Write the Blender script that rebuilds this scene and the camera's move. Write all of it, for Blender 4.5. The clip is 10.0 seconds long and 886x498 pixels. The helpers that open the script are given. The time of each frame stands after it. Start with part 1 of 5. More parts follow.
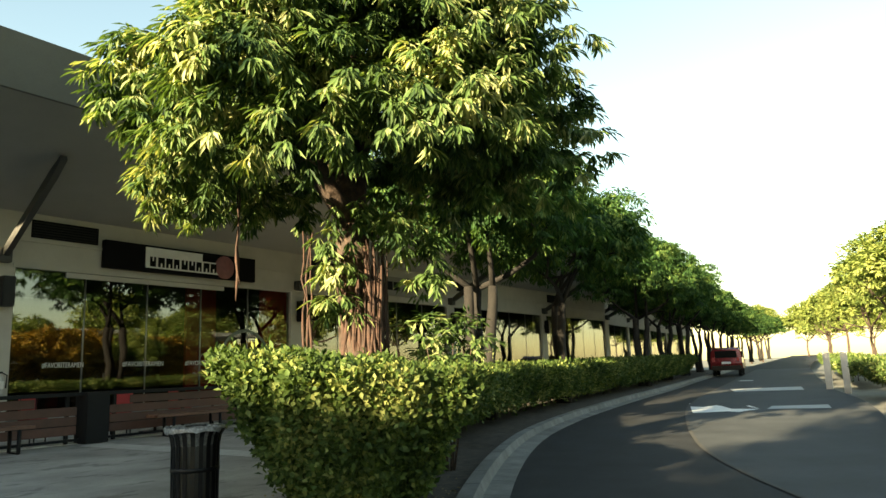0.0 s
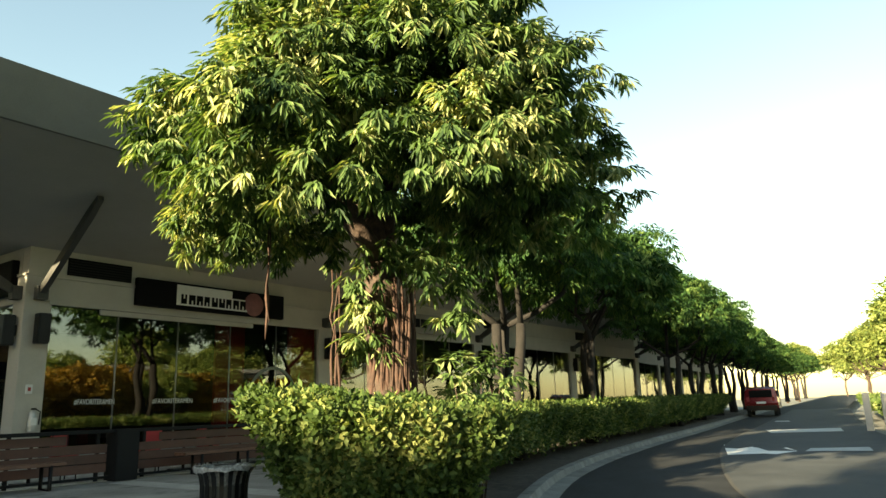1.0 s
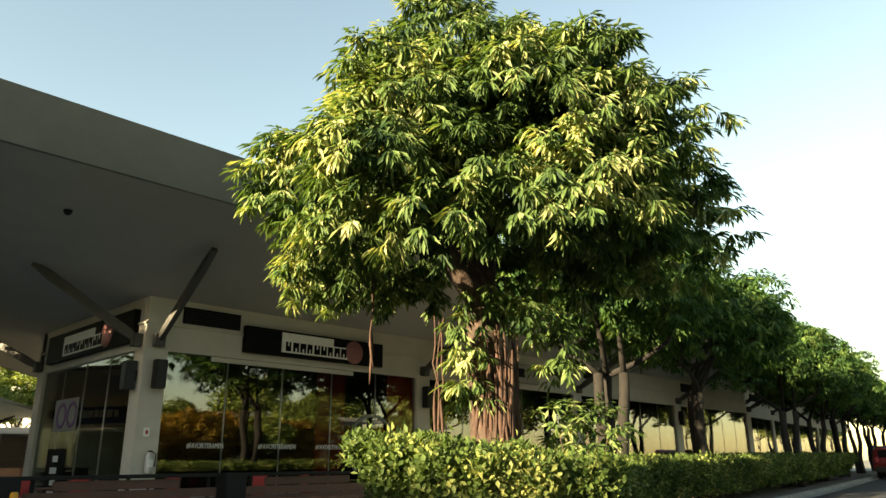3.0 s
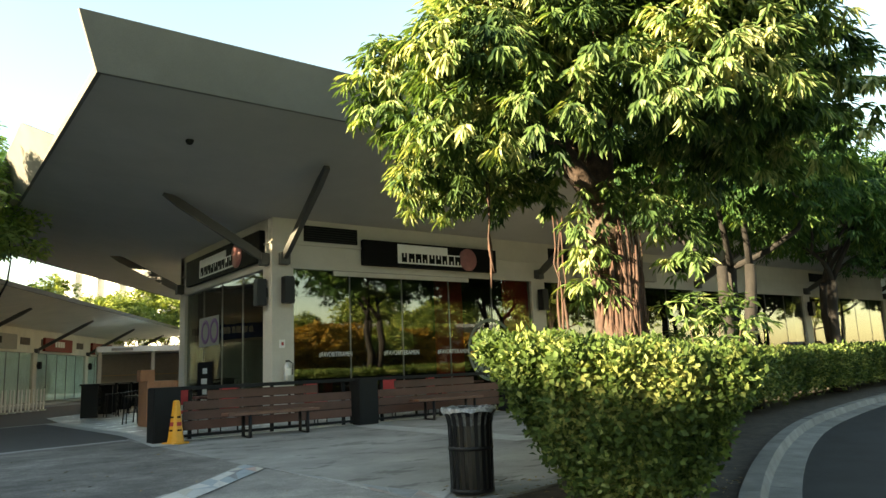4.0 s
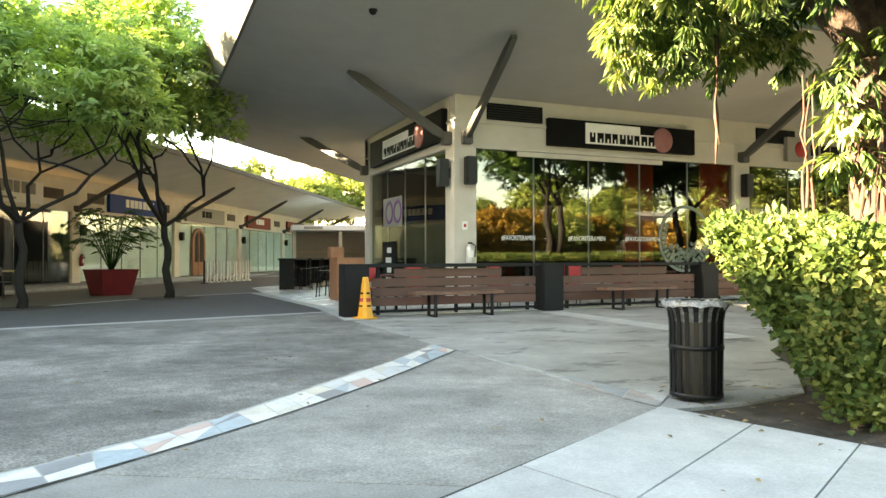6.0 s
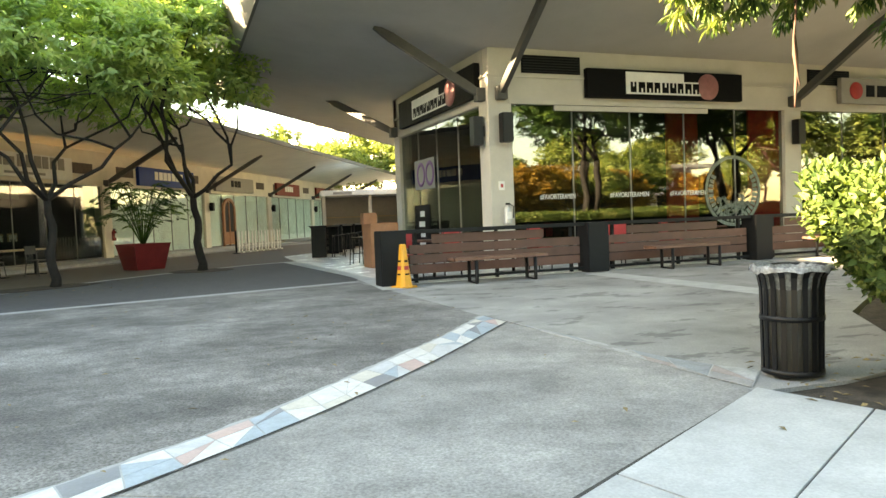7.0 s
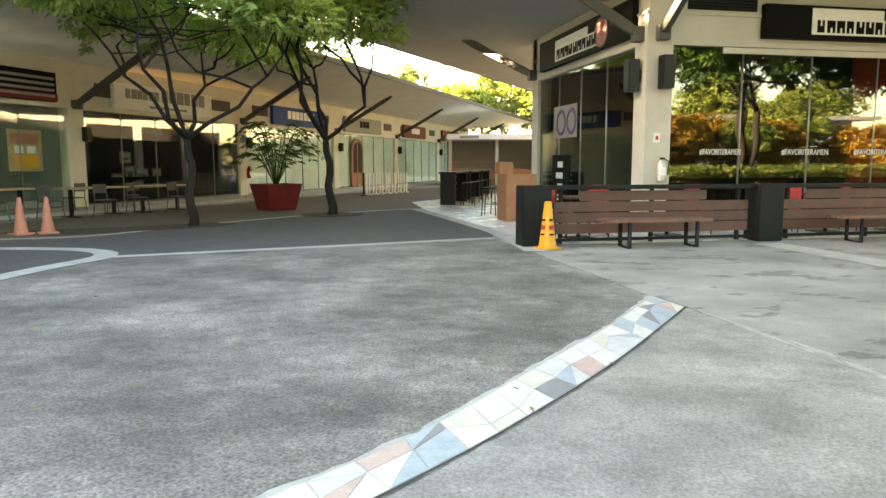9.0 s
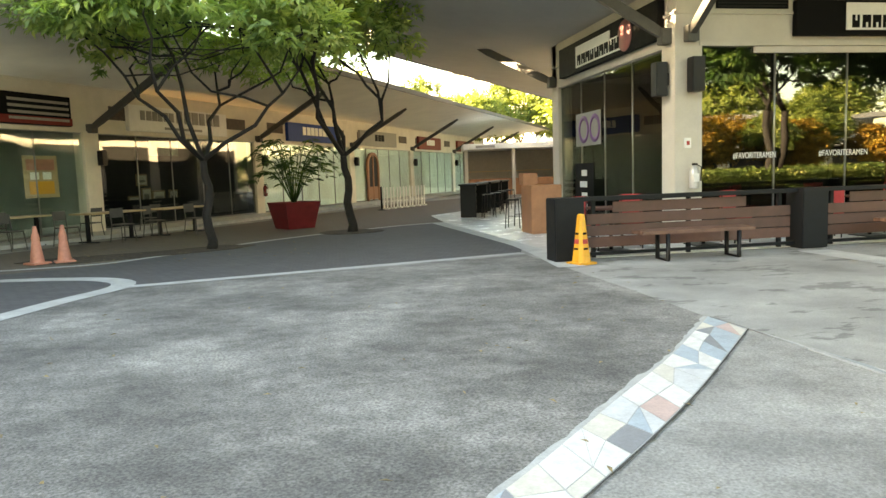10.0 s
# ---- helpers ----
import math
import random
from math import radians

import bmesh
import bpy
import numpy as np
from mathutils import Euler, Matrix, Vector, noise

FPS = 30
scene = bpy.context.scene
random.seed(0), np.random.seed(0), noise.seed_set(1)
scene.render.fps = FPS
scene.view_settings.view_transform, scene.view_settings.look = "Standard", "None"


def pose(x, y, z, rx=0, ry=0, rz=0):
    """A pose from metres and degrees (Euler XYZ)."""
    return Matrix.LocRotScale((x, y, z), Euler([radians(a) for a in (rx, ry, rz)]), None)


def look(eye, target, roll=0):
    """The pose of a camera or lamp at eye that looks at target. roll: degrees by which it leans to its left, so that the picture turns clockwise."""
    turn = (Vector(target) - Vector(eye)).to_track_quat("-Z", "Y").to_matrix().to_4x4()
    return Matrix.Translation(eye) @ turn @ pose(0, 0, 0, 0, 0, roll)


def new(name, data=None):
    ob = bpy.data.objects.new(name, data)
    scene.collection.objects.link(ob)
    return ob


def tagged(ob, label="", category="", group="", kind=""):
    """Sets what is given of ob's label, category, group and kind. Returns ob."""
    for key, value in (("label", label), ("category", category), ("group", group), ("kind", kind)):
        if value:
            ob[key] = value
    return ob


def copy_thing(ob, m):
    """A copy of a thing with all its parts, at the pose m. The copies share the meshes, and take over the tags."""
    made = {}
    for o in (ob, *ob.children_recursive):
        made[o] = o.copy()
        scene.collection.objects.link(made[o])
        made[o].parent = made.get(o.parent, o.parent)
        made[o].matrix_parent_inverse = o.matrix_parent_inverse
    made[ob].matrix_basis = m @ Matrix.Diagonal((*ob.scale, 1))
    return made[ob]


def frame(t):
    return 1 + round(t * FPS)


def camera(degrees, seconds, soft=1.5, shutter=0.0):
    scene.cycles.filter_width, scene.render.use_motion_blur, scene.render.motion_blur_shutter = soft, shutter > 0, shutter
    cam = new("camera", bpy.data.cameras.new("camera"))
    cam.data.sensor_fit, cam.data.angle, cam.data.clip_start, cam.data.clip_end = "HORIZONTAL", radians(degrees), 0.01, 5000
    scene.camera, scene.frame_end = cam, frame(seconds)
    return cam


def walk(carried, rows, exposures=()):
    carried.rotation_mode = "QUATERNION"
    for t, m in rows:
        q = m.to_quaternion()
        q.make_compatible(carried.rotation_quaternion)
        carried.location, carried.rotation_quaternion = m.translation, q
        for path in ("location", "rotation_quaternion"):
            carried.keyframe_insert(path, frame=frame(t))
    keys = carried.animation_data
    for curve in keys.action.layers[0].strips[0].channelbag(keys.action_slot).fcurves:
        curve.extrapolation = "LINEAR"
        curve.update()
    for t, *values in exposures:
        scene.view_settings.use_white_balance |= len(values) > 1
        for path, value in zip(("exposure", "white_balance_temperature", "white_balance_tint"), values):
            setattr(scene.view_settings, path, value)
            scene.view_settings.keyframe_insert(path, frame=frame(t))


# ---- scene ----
cam = camera(64.2, 10.0)
PATH = [
    (0, (0.284, 2.156, 1.205), (1.92, 3.258, 1.539), -2.1),
    (0.5, (0.283, 2.16, 1.205), (1.882, 3.302, 1.581), -2.0),
    (1, (0.26, 2.155, 1.22), (1.837, 3.304, 1.658), -1.8),
    (1.5, (0.264, 2.171, 1.223), (1.815, 3.315, 1.759), -1.6),
    (2, (0.252, 2.17, 1.215), (1.739, 3.388, 1.768), -1.3),
    (2.2, (0.258, 2.187, 1.212), (1.739, 3.405, 1.78), -1.1),
    (3.3, (0.181, 2.282, 1.161), (1.478, 3.708, 1.692), -0.4),
    (3.5, (0.168, 2.325, 1.149), (1.403, 3.825, 1.624), -0.8),
    (4, (0.155, 2.393, 1.149), (1.351, 3.962, 1.48), -2.4),
    (4.5, (0.195, 2.516, 1.154), (1.257, 4.208, 1.253), -1.5),
    (5, (0.274, 2.712, 1.158), (1.203, 4.48, 1.258), -1.7),
    (5.5, (0.351, 2.983, 1.128), (1.194, 4.796, 1.108), 0.4),
    (5.7, (0.326, 3.1, 1.113), (1.139, 4.927, 1.159), 0.7),
    (6.8, (0.384, 3.793, 1.185), (1.092, 5.662, 1.103), -2.7),
    (7, (0.394, 3.929, 1.19), (1.104, 5.797, 1.103), -2.2),
    (7.5, (0.395, 4.269, 1.203), (0.963, 6.18, 1.045), -2.3),
    (8, (0.315, 4.523, 1.253), (0.859, 6.435, 1.037), -1.9),
    (8.5, (0.334, 4.813, 1.313), (0.809, 6.743, 1.096), -1.4),
    (9, (0.302, 5.039, 1.349), (0.688, 6.987, 1.111), -0.1),
    (9.5, (0.226, 5.336, 1.399), (0.597, 7.294, 1.23), -1.7),
    (10, (0.207, 5.566, 1.432), (0.55, 7.525, 1.222), -2.0),
]
EXPOSURES = [(0, 2.6, 8500, 0), (1.0, 2.5, 8300, -1), (1.5, 2.35, 7500, -6), (2.1, 2.35, 7500, -6), (3.3, 2.62, 9000, 6), (4.0, 3.1, 8200, 3), (4.5, 3.75, 7900, 4), (5.0, 4.2, 8500, 8), (5.5, 4.4, 8800, 9), (7.0, 4.5, 9300, 10), (8.0, 4.6, 9700, 11), (10, 4.65, 9900, 12)]
walk(cam, [(t, look(eye, target, roll)) for t, eye, target, roll in PATH], EXPOSURES)

# ---- light ----
SUN_FROM = Vector((-0.93, 0.10, 0.25)).normalized()
world = bpy.data.worlds.new("sky")
scene.world = world
world.use_nodes = True
wt = world.node_tree
sky = wt.nodes.new("ShaderNodeTexSky")
sky.sky_type, sky.sun_disc = "NISHITA", False
sky.sun_elevation = math.asin(SUN_FROM.z)
sky.sun_rotation = math.atan2(SUN_FROM.x, SUN_FROM.y)
sky.air_density, sky.dust_density, sky.ozone_density = 1.1, 0.7, 1.0
wt.links.new(sky.outputs[0], wt.nodes["Background"].inputs[0])
wt.nodes["Background"].inputs[1].default_value = 0.075
sun = new("sun", bpy.data.lights.new("sun", "SUN"))
sun.data.energy, sun.data.angle, sun.data.color = 5.0, radians(0.6), (1.0, 0.86, 0.66)
sun.matrix_world = look(SUN_FROM * 60, (0, 0, 0))


# ---- materials ----
def material(name, color, rough=0.7, metal=0.0, var=0.18, scale=6.0, fine=60.0, bump=0.15, tint=None, coat=0.0, spec=0.5):
    """Plain surface with stains at two scales and a fine relief. tint: the colour of the stains."""
    m = bpy.data.materials.new(name)
    m.use_nodes = True
    nt = m.node_tree
    b = nt.nodes["Principled BSDF"]
    co = nt.nodes.new("ShaderNodeTexCoord")
    geo = nt.nodes.new("ShaderNodeNewGeometry")
    n1 = nt.nodes.new("ShaderNodeTexNoise")
    n1.inputs["Scale"].default_value, n1.inputs["Detail"].default_value, n1.inputs["Roughness"].default_value = scale, 6, 0.65
    n2 = nt.nodes.new("ShaderNodeTexNoise")
    n2.inputs["Scale"].default_value, n2.inputs["Detail"].default_value = fine, 3
    for n in (n1, n2):
        nt.links.new(geo.outputs["Position"], n.inputs["Vector"])
    ramp = nt.nodes.new("ShaderNodeValToRGB")
    ramp.color_ramp.elements[0].position, ramp.color_ramp.elements[1].position = 0.33, 0.68
    dark = tint or tuple(c * (1 - 2 * var) for c in color)
    ramp.color_ramp.elements[0].color = (*dark, 1)
    ramp.color_ramp.elements[1].color = (*(min(1, c * (1 + var * 0.8)) for c in color), 1)
    nt.links.new(n1.outputs["Fac"], ramp.inputs["Fac"])
    mix = nt.nodes.new("ShaderNodeMixRGB")
    mix.blend_type = "OVERLAY"
    mix.inputs["Fac"].default_value = min(1, var * 2.2)
    nt.links.new(ramp.outputs[0], mix.inputs[1])
    nt.links.new(n2.outputs["Fac"], mix.inputs[2])
    nt.links.new(mix.outputs[0], b.inputs["Base Color"])
    rr = nt.nodes.new("ShaderNodeMapRange")
    rr.inputs["To Min"].default_value, rr.inputs["To Max"].default_value = max(0.03, rough - 0.12), min(1, rough + 0.12)
    nt.links.new(n1.outputs["Fac"], rr.inputs["Value"])
    nt.links.new(rr.outputs[0], b.inputs["Roughness"])
    b.inputs["Metallic"].default_value = metal
    b.inputs["Coat Weight"].default_value = coat
    b.inputs["Specular IOR Level"].default_value = spec
    if bump:
        bp = nt.nodes.new("ShaderNodeBump")
        bp.inputs["Strength"].default_value, bp.inputs["Distance"].default_value = bump, 0.01
        nt.links.new(n2.outputs["Fac"], bp.inputs["Height"])
        nt.links.new(bp.outputs[0], b.inputs["Normal"])
    return m


def varied(m, amount=0.25):
    """Lets each piece that shares m differ a little in brightness."""
    nt = m.node_tree
    b = nt.nodes["Principled BSDF"]
    src = b.inputs["Base Color"].links[0].from_socket
    info = nt.nodes.new("ShaderNodeObjectInfo")
    mr = nt.nodes.new("ShaderNodeMapRange")
    mr.inputs["To Min"].default_value, mr.inputs["To Max"].default_value = 1 - amount, 1 + amount
    nt.links.new(info.outputs["Random"], mr.inputs["Value"])
    mul = nt.nodes.new("ShaderNodeMixRGB")
    mul.blend_type = "MULTIPLY"
    mul.inputs["Fac"].default_value = 1
    nt.links.new(src, mul.inputs[1])
    nt.links.new(mr.outputs[0], mul.inputs[2])
    nt.links.new(mul.outputs[0], b.inputs["Base Color"])
    return m


def leaf_material(name, dark, mid, young, shine=0.35, through_light=0.35, patch=1.7):
    m = bpy.data.materials.new(name)
    m.use_nodes = True
    nt = m.node_tree
    b = nt.nodes["Principled BSDF"]
    geo = nt.nodes.new("ShaderNodeNewGeometry")
    clump = nt.nodes.new("ShaderNodeTexNoise")
    clump.inputs["Scale"].default_value, clump.inputs["Detail"].default_value = 1.6, 2
    nt.links.new(geo.outputs["Position"], clump.inputs["Vector"])
    add = nt.nodes.new("ShaderNodeMath")
    add.operation = "MULTIPLY_ADD"
    nt.links.new(geo.outputs["Random Per Island"], add.inputs[0])
    add.inputs[1].default_value = 0.45
    sub = nt.nodes.new("ShaderNodeMath")
    sub.operation = "MULTIPLY_ADD"
    nt.links.new(clump.outputs["Fac"], sub.inputs[0])
    sub.inputs[1].default_value, sub.inputs[2].default_value = patch, 0.25 - 0.5 * patch
    nt.links.new(sub.outputs[0], add.inputs[2])
    ramp = nt.nodes.new("ShaderNodeValToRGB")
    e = ramp.color_ramp.elements
    e[0].position, e[0].color = 0.1, (*dark, 1)
    e[1].position, e[1].color = 0.95, (*young, 1)
    mid_e = e.new(0.55)
    mid_e.color = (*mid, 1)
    nt.links.new(add.outputs[0], ramp.inputs["Fac"])
    nt.links.new(ramp.outputs[0], b.inputs["Base Color"])
    b.inputs["Roughness"].default_value = 1 - shine
    b.inputs["Specular IOR Level"].default_value = 0.22
    tr = nt.nodes.new("ShaderNodeBsdfTranslucent")
    warm = nt.nodes.new("ShaderNodeMixRGB")
    warm.blend_type = "MULTIPLY"
    warm.inputs["Fac"].default_value = 1
    warm.inputs[2].default_value = (1.4, 1.4, 0.7, 1)
    nt.links.new(ramp.outputs[0], warm.inputs[1])
    nt.links.new(warm.outputs[0], tr.inputs["Color"])
    mx = nt.nodes.new("ShaderNodeMixShader")
    mx.inputs[0].default_value = through_light
    nt.links.new(b.outputs[0], mx.inputs[1])
    nt.links.new(tr.outputs[0], mx.inputs[2])
    nt.links.new(mx.outputs[0], nt.nodes["Material Output"].inputs["Surface"])
    return m


def glass_material(name, tint, mirror=0.1, rough=0.0):
    """Clear tinted glass; mirror: the share reflected straight on, which grows towards grazing views."""
    m = bpy.data.materials.new(name)
    m.use_nodes = True
    nt = m.node_tree
    nt.nodes.remove(nt.nodes["Principled BSDF"])
    t = nt.nodes.new("ShaderNodeBsdfTransparent")
    t.inputs[0].default_value = (*tint, 1)
    g = nt.nodes.new("ShaderNodeBsdfGlossy")
    g.inputs["Roughness"].default_value = rough
    lw = nt.nodes.new("ShaderNodeLayerWeight")
    lw.inputs["Blend"].default_value = 0.5
    power = nt.nodes.new("ShaderNodeMath")
    power.operation = "POWER"
    power.inputs[1].default_value = 4.0
    nt.links.new(lw.outputs["Facing"], power.inputs[0])
    fr = nt.nodes.new("ShaderNodeMath")
    fr.operation = "MULTIPLY_ADD"
    fr.inputs[1].default_value, fr.inputs[2].default_value = 0.5, mirror
    nt.links.new(power.outputs[0], fr.inputs[0])
    geo = nt.nodes.new("ShaderNodeNewGeometry")
    wav = nt.nodes.new("ShaderNodeTexNoise")
    wav.inputs["Scale"].default_value, wav.inputs["Detail"].default_value = 0.7, 1
    nt.links.new(geo.outputs["Position"], wav.inputs["Vector"])
    bp = nt.nodes.new("ShaderNodeBump")
    bp.inputs["Strength"].default_value, bp.inputs["Distance"].default_value = 0.12, 0.03
    nt.links.new(wav.outputs["Fac"], bp.inputs["Height"])
    nt.links.new(bp.outputs[0], g.inputs["Normal"])
    mx = nt.nodes.new("ShaderNodeMixShader")
    nt.links.new(fr.outputs[0], mx.inputs[0])
    nt.links.new(t.outputs[0], mx.inputs[1])
    nt.links.new(g.outputs[0], mx.inputs[2])
    nt.links.new(mx.outputs[0], nt.nodes["Material Output"].inputs["Surface"])
    return m


def paver_material(name, c1, c2, mortar, size):
    m = material(name, c1, 0.85, var=0.2)
    nt = m.node_tree
    b = nt.nodes["Principled BSDF"]
    geo = nt.nodes.new("ShaderNodeNewGeometry")
    br = nt.nodes.new("ShaderNodeTexBrick")
    br.inputs["Scale"].default_value = 1.0
    br.inputs["Brick Width"].default_value, br.inputs["Row Height"].default_value = size, size / 2
    br.inputs["Mortar Size"].default_value = size * 0.035
    br.inputs["Color1"].default_value, br.inputs["Color2"].default_value, br.inputs["Mortar"].default_value = (*c1, 1), (*c2, 1), (*mortar, 1)
    rot = nt.nodes.new("ShaderNodeVectorRotate")
    rot.rotation_type = "Z_AXIS"
    rot.inputs["Angle"].default_value = radians(20)
    nt.links.new(geo.outputs["Position"], rot.inputs["Vector"])
    nt.links.new(rot.outputs[0], br.inputs["Vector"])
    src = b.inputs["Base Color"].links[0].from_socket
    mul = nt.nodes.new("ShaderNodeMixRGB")
    mul.blend_type = "OVERLAY"
    mul.inputs["Fac"].default_value = 0.45
    nt.links.new(br.outputs["Color"], mul.inputs[1])
    nt.links.new(src, mul.inputs[2])
    nt.links.new(mul.outputs[0], b.inputs["Base Color"])
    return m


WALL = material("cream_wall_paint", (0.52, 0.495, 0.44), 0.8, var=0.05, scale=1.5, bump=0.05)
WALL2 = material("warm_wall_paint", (0.7, 0.65, 0.55), 0.8, var=0.06, scale=1.5, bump=0.05)
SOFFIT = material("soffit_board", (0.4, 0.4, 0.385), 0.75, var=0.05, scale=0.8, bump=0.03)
# the row's soffit is paled to carry bounce light off the plaza
SOFFIT2 = material("soffit_board_bounce", (0.82, 0.78, 0.7), 0.75, var=0.05, scale=0.8, bump=0.03)
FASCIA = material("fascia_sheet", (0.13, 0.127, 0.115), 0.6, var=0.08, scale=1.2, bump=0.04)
ROOF = material("roof_sheet", (0.24, 0.2, 0.17), 0.55, var=0.15, scale=2)
STEEL = material("painted_steel_grey", (0.07, 0.07, 0.066), 0.6, var=0.08)
FROST = material("frosted_window_film", (0.78, 0.84, 0.79), 0.5, var=0.08, scale=1.0, bump=0.02)
CHAR = material("charcoal_paint", (0.008, 0.009, 0.0105), 0.6, var=0.15, spec=0.25)
BLACKMETAL = material("black_powder_coat", (0.006, 0.006, 0.007), 0.42, var=0.2, bump=0.05, spec=0.3)
SIGNBLACK = material("sign_black", (0.0035, 0.0035, 0.004), 0.6, var=0.05, bump=0.0, spec=0.12)
SIGNWHITE = material("sign_white", (0.78, 0.78, 0.76), 0.5, var=0.03, bump=0.0)
DECAL = material("decal_green_white", (0.17, 0.21, 0.18), 0.5, var=0.25, scale=14)
SIGNPINK = material("sign_pink_disc", (0.3, 0.12, 0.12), 0.5, var=0.1, scale=8)
SIGNRED = material("sign_red", (0.42, 0.06, 0.06), 0.5, var=0.06, bump=0.0, spec=0.12)
SIGNBLUE = material("sign_blue", (0.015, 0.05, 0.24), 0.45, var=0.05, bump=0.0, spec=0.12)
SIGNGREY = material("sign_grey", (0.3, 0.29, 0.27), 0.55, var=0.05, bump=0.0, spec=0.12)
SIGNMAROON = material("sign_maroon", (0.2, 0.03, 0.025), 0.5, var=0.05, bump=0.0, spec=0.12)
WOODSLAT = varied(material("brown_composite_slat", (0.095, 0.042, 0.03), 0.55, var=0.14, scale=3, fine=90), 0.15)
BENCHWOOD = varied(material("worn_bench_board", (0.17, 0.085, 0.06), 0.5, var=0.14, scale=4, fine=90), 0.12)
WOODBOX = material("reddish_plywood", (0.34, 0.15, 0.075), 0.55, var=0.12, scale=4)
WOODTOP = material("table_wood", (0.46, 0.34, 0.2), 0.5, var=0.1, scale=5)
ALU = material("aluminium_frame", (0.28, 0.28, 0.27), 0.4, metal=0.6, var=0.05)
REDWALL = material("red_interior_panel", (0.55, 0.025, 0.02), 0.6, var=0.08)
# near black: the darkness of unlit rooms is put into this colour
INNER = material("unlit_interior_black", (0.022, 0.02, 0.018), 0.8, var=0.2, scale=1.2)
INNER2 = material("pale_interior", (0.3, 0.34, 0.3), 0.8, var=0.08, scale=1.2)
SHOPGLASS = glass_material("shop_glass", (0.6, 0.65, 0.62), 0.13)
ROWGLASS = glass_material("row_glass", (0.6, 0.65, 0.62), 0.07)
SIDEGLASS = glass_material("side_glass", (0.66, 0.7, 0.68), 0.035)
CLEARGLASS = glass_material("clear_glass", (0.93, 0.98, 0.96), 0.06)
def ground_material(name, color, stain, stain_at, speck=0.35, fine=70.0, bump=0.4, mid=0.62):
    """Rough concrete: cloudy patches, damp stains with crisp edges, gritty specks."""
    m = material(name, color, 0.85, var=0.2, scale=0.6, fine=fine, bump=bump)
    nt = m.node_tree
    b = nt.nodes["Principled BSDF"]
    geo = nt.nodes.new("ShaderNodeNewGeometry")
    src = b.inputs["Base Color"].links[0].from_socket

    def layer(src, tex_scale, lo, hi, dark, mode="MULTIPLY", detail=8, squash=(1, 1, 1)):
        mp = nt.nodes.new("ShaderNodeMapping")
        mp.inputs["Scale"].default_value = squash
        mp.inputs["Rotation"].default_value = (0, 0, 0.5)
        nt.links.new(geo.outputs["Position"], mp.inputs["Vector"])
        n = nt.nodes.new("ShaderNodeTexNoise")
        n.inputs["Scale"].default_value, n.inputs["Detail"].default_value, n.inputs["Roughness"].default_value = tex_scale, detail, 0.7
        nt.links.new(mp.outputs[0], n.inputs["Vector"])
        r = nt.nodes.new("ShaderNodeValToRGB")
        r.color_ramp.elements[0].position, r.color_ramp.elements[1].position = lo, hi
        r.color_ramp.elements[0].color, r.color_ramp.elements[1].color = (*(dark,) * 3, 1), (1, 1, 1, 1)
        nt.links.new(n.outputs["Fac"], r.inputs["Fac"])
        mx = nt.nodes.new("ShaderNodeMixRGB")
        mx.blend_type = mode
        mx.inputs["Fac"].default_value = 1
        nt.links.new(src, mx.inputs[1])
        nt.links.new(r.outputs[0], mx.inputs[2])
        return mx.outputs[0]

    src = layer(src, 0.9, stain_at, stain_at + 0.025, stain, squash=(1.0, 2.2, 1), detail=4)
    src = layer(src, 0.8, 0.38, 0.62, mid, squash=(1, 1.2, 1), detail=12)
    src = layer(src, 5.0, 0.36, 0.6, 1 - speck * 0.55, detail=10)
    src = layer(src, 48.0, 0.36, 0.6, 1 - speck, detail=4)
    nt.links.new(src, b.inputs["Base Color"])
    return m


PLAZA = ground_material("stained_plaza_concrete", (0.365, 0.355, 0.332), 0.84, 0.38, 0.6, mid=0.46)
PLAZA3 = ground_material("paler_plaza_concrete", (0.42, 0.415, 0.395), 0.86, 0.36, 0.34, mid=0.68)
PLAZA2 = ground_material("smooth_plaza_concrete", (0.34, 0.34, 0.325), 0.6, 0.405, 0.12, mid=0.86)
TERRACE = material("pale_terrace_tile", (0.76, 0.77, 0.76), 0.25, var=0.06, scale=2, bump=0.03)
BAND = material("pale_concrete_band", (0.4, 0.41, 0.4), 0.8, var=0.12, scale=3)
SLAB = varied(material("sidewalk_concrete", (0.42, 0.43, 0.425), 0.85, var=0.12, scale=1.6, fine=70, bump=0.25), 0.05)
JOINT = material("dark_joint_dirt", (0.05, 0.048, 0.043), 0.95, var=0.2)
KERB = varied(material("kerb_concrete", (0.18, 0.18, 0.17), 0.85, var=0.2, scale=2.5, bump=0.3), 0.1)
ROAD = material("asphalt", (0.026, 0.028, 0.031), 0.85, var=0.25, scale=1.3, fine=90, bump=0.35, spec=0.2)
ROAD2 = material("worn_road_concrete", (0.06, 0.065, 0.069), 0.85, var=0.16, scale=0.9, fine=70, bump=0.25, spec=0.2)
PAINT = material("road_paint", (0.72, 0.72, 0.7), 0.7, var=0.12, scale=6)
SOIL = material("dry_soil", (0.062, 0.05, 0.038), 0.95, var=0.35, scale=7, fine=70, bump=0.8)
EARTH = material("far_ground", (0.16, 0.16, 0.14), 0.95, var=0.25, scale=0.3)
PAVER = paver_material("dark_brick_paver", (0.13, 0.13, 0.135), (0.1, 0.1, 0.106), (0.06, 0.06, 0.06), 0.22)
PAVER2 = paver_material("brown_brick_paver", (0.2, 0.17, 0.14), (0.15, 0.13, 0.11), (0.07, 0.06, 0.055), 0.22)
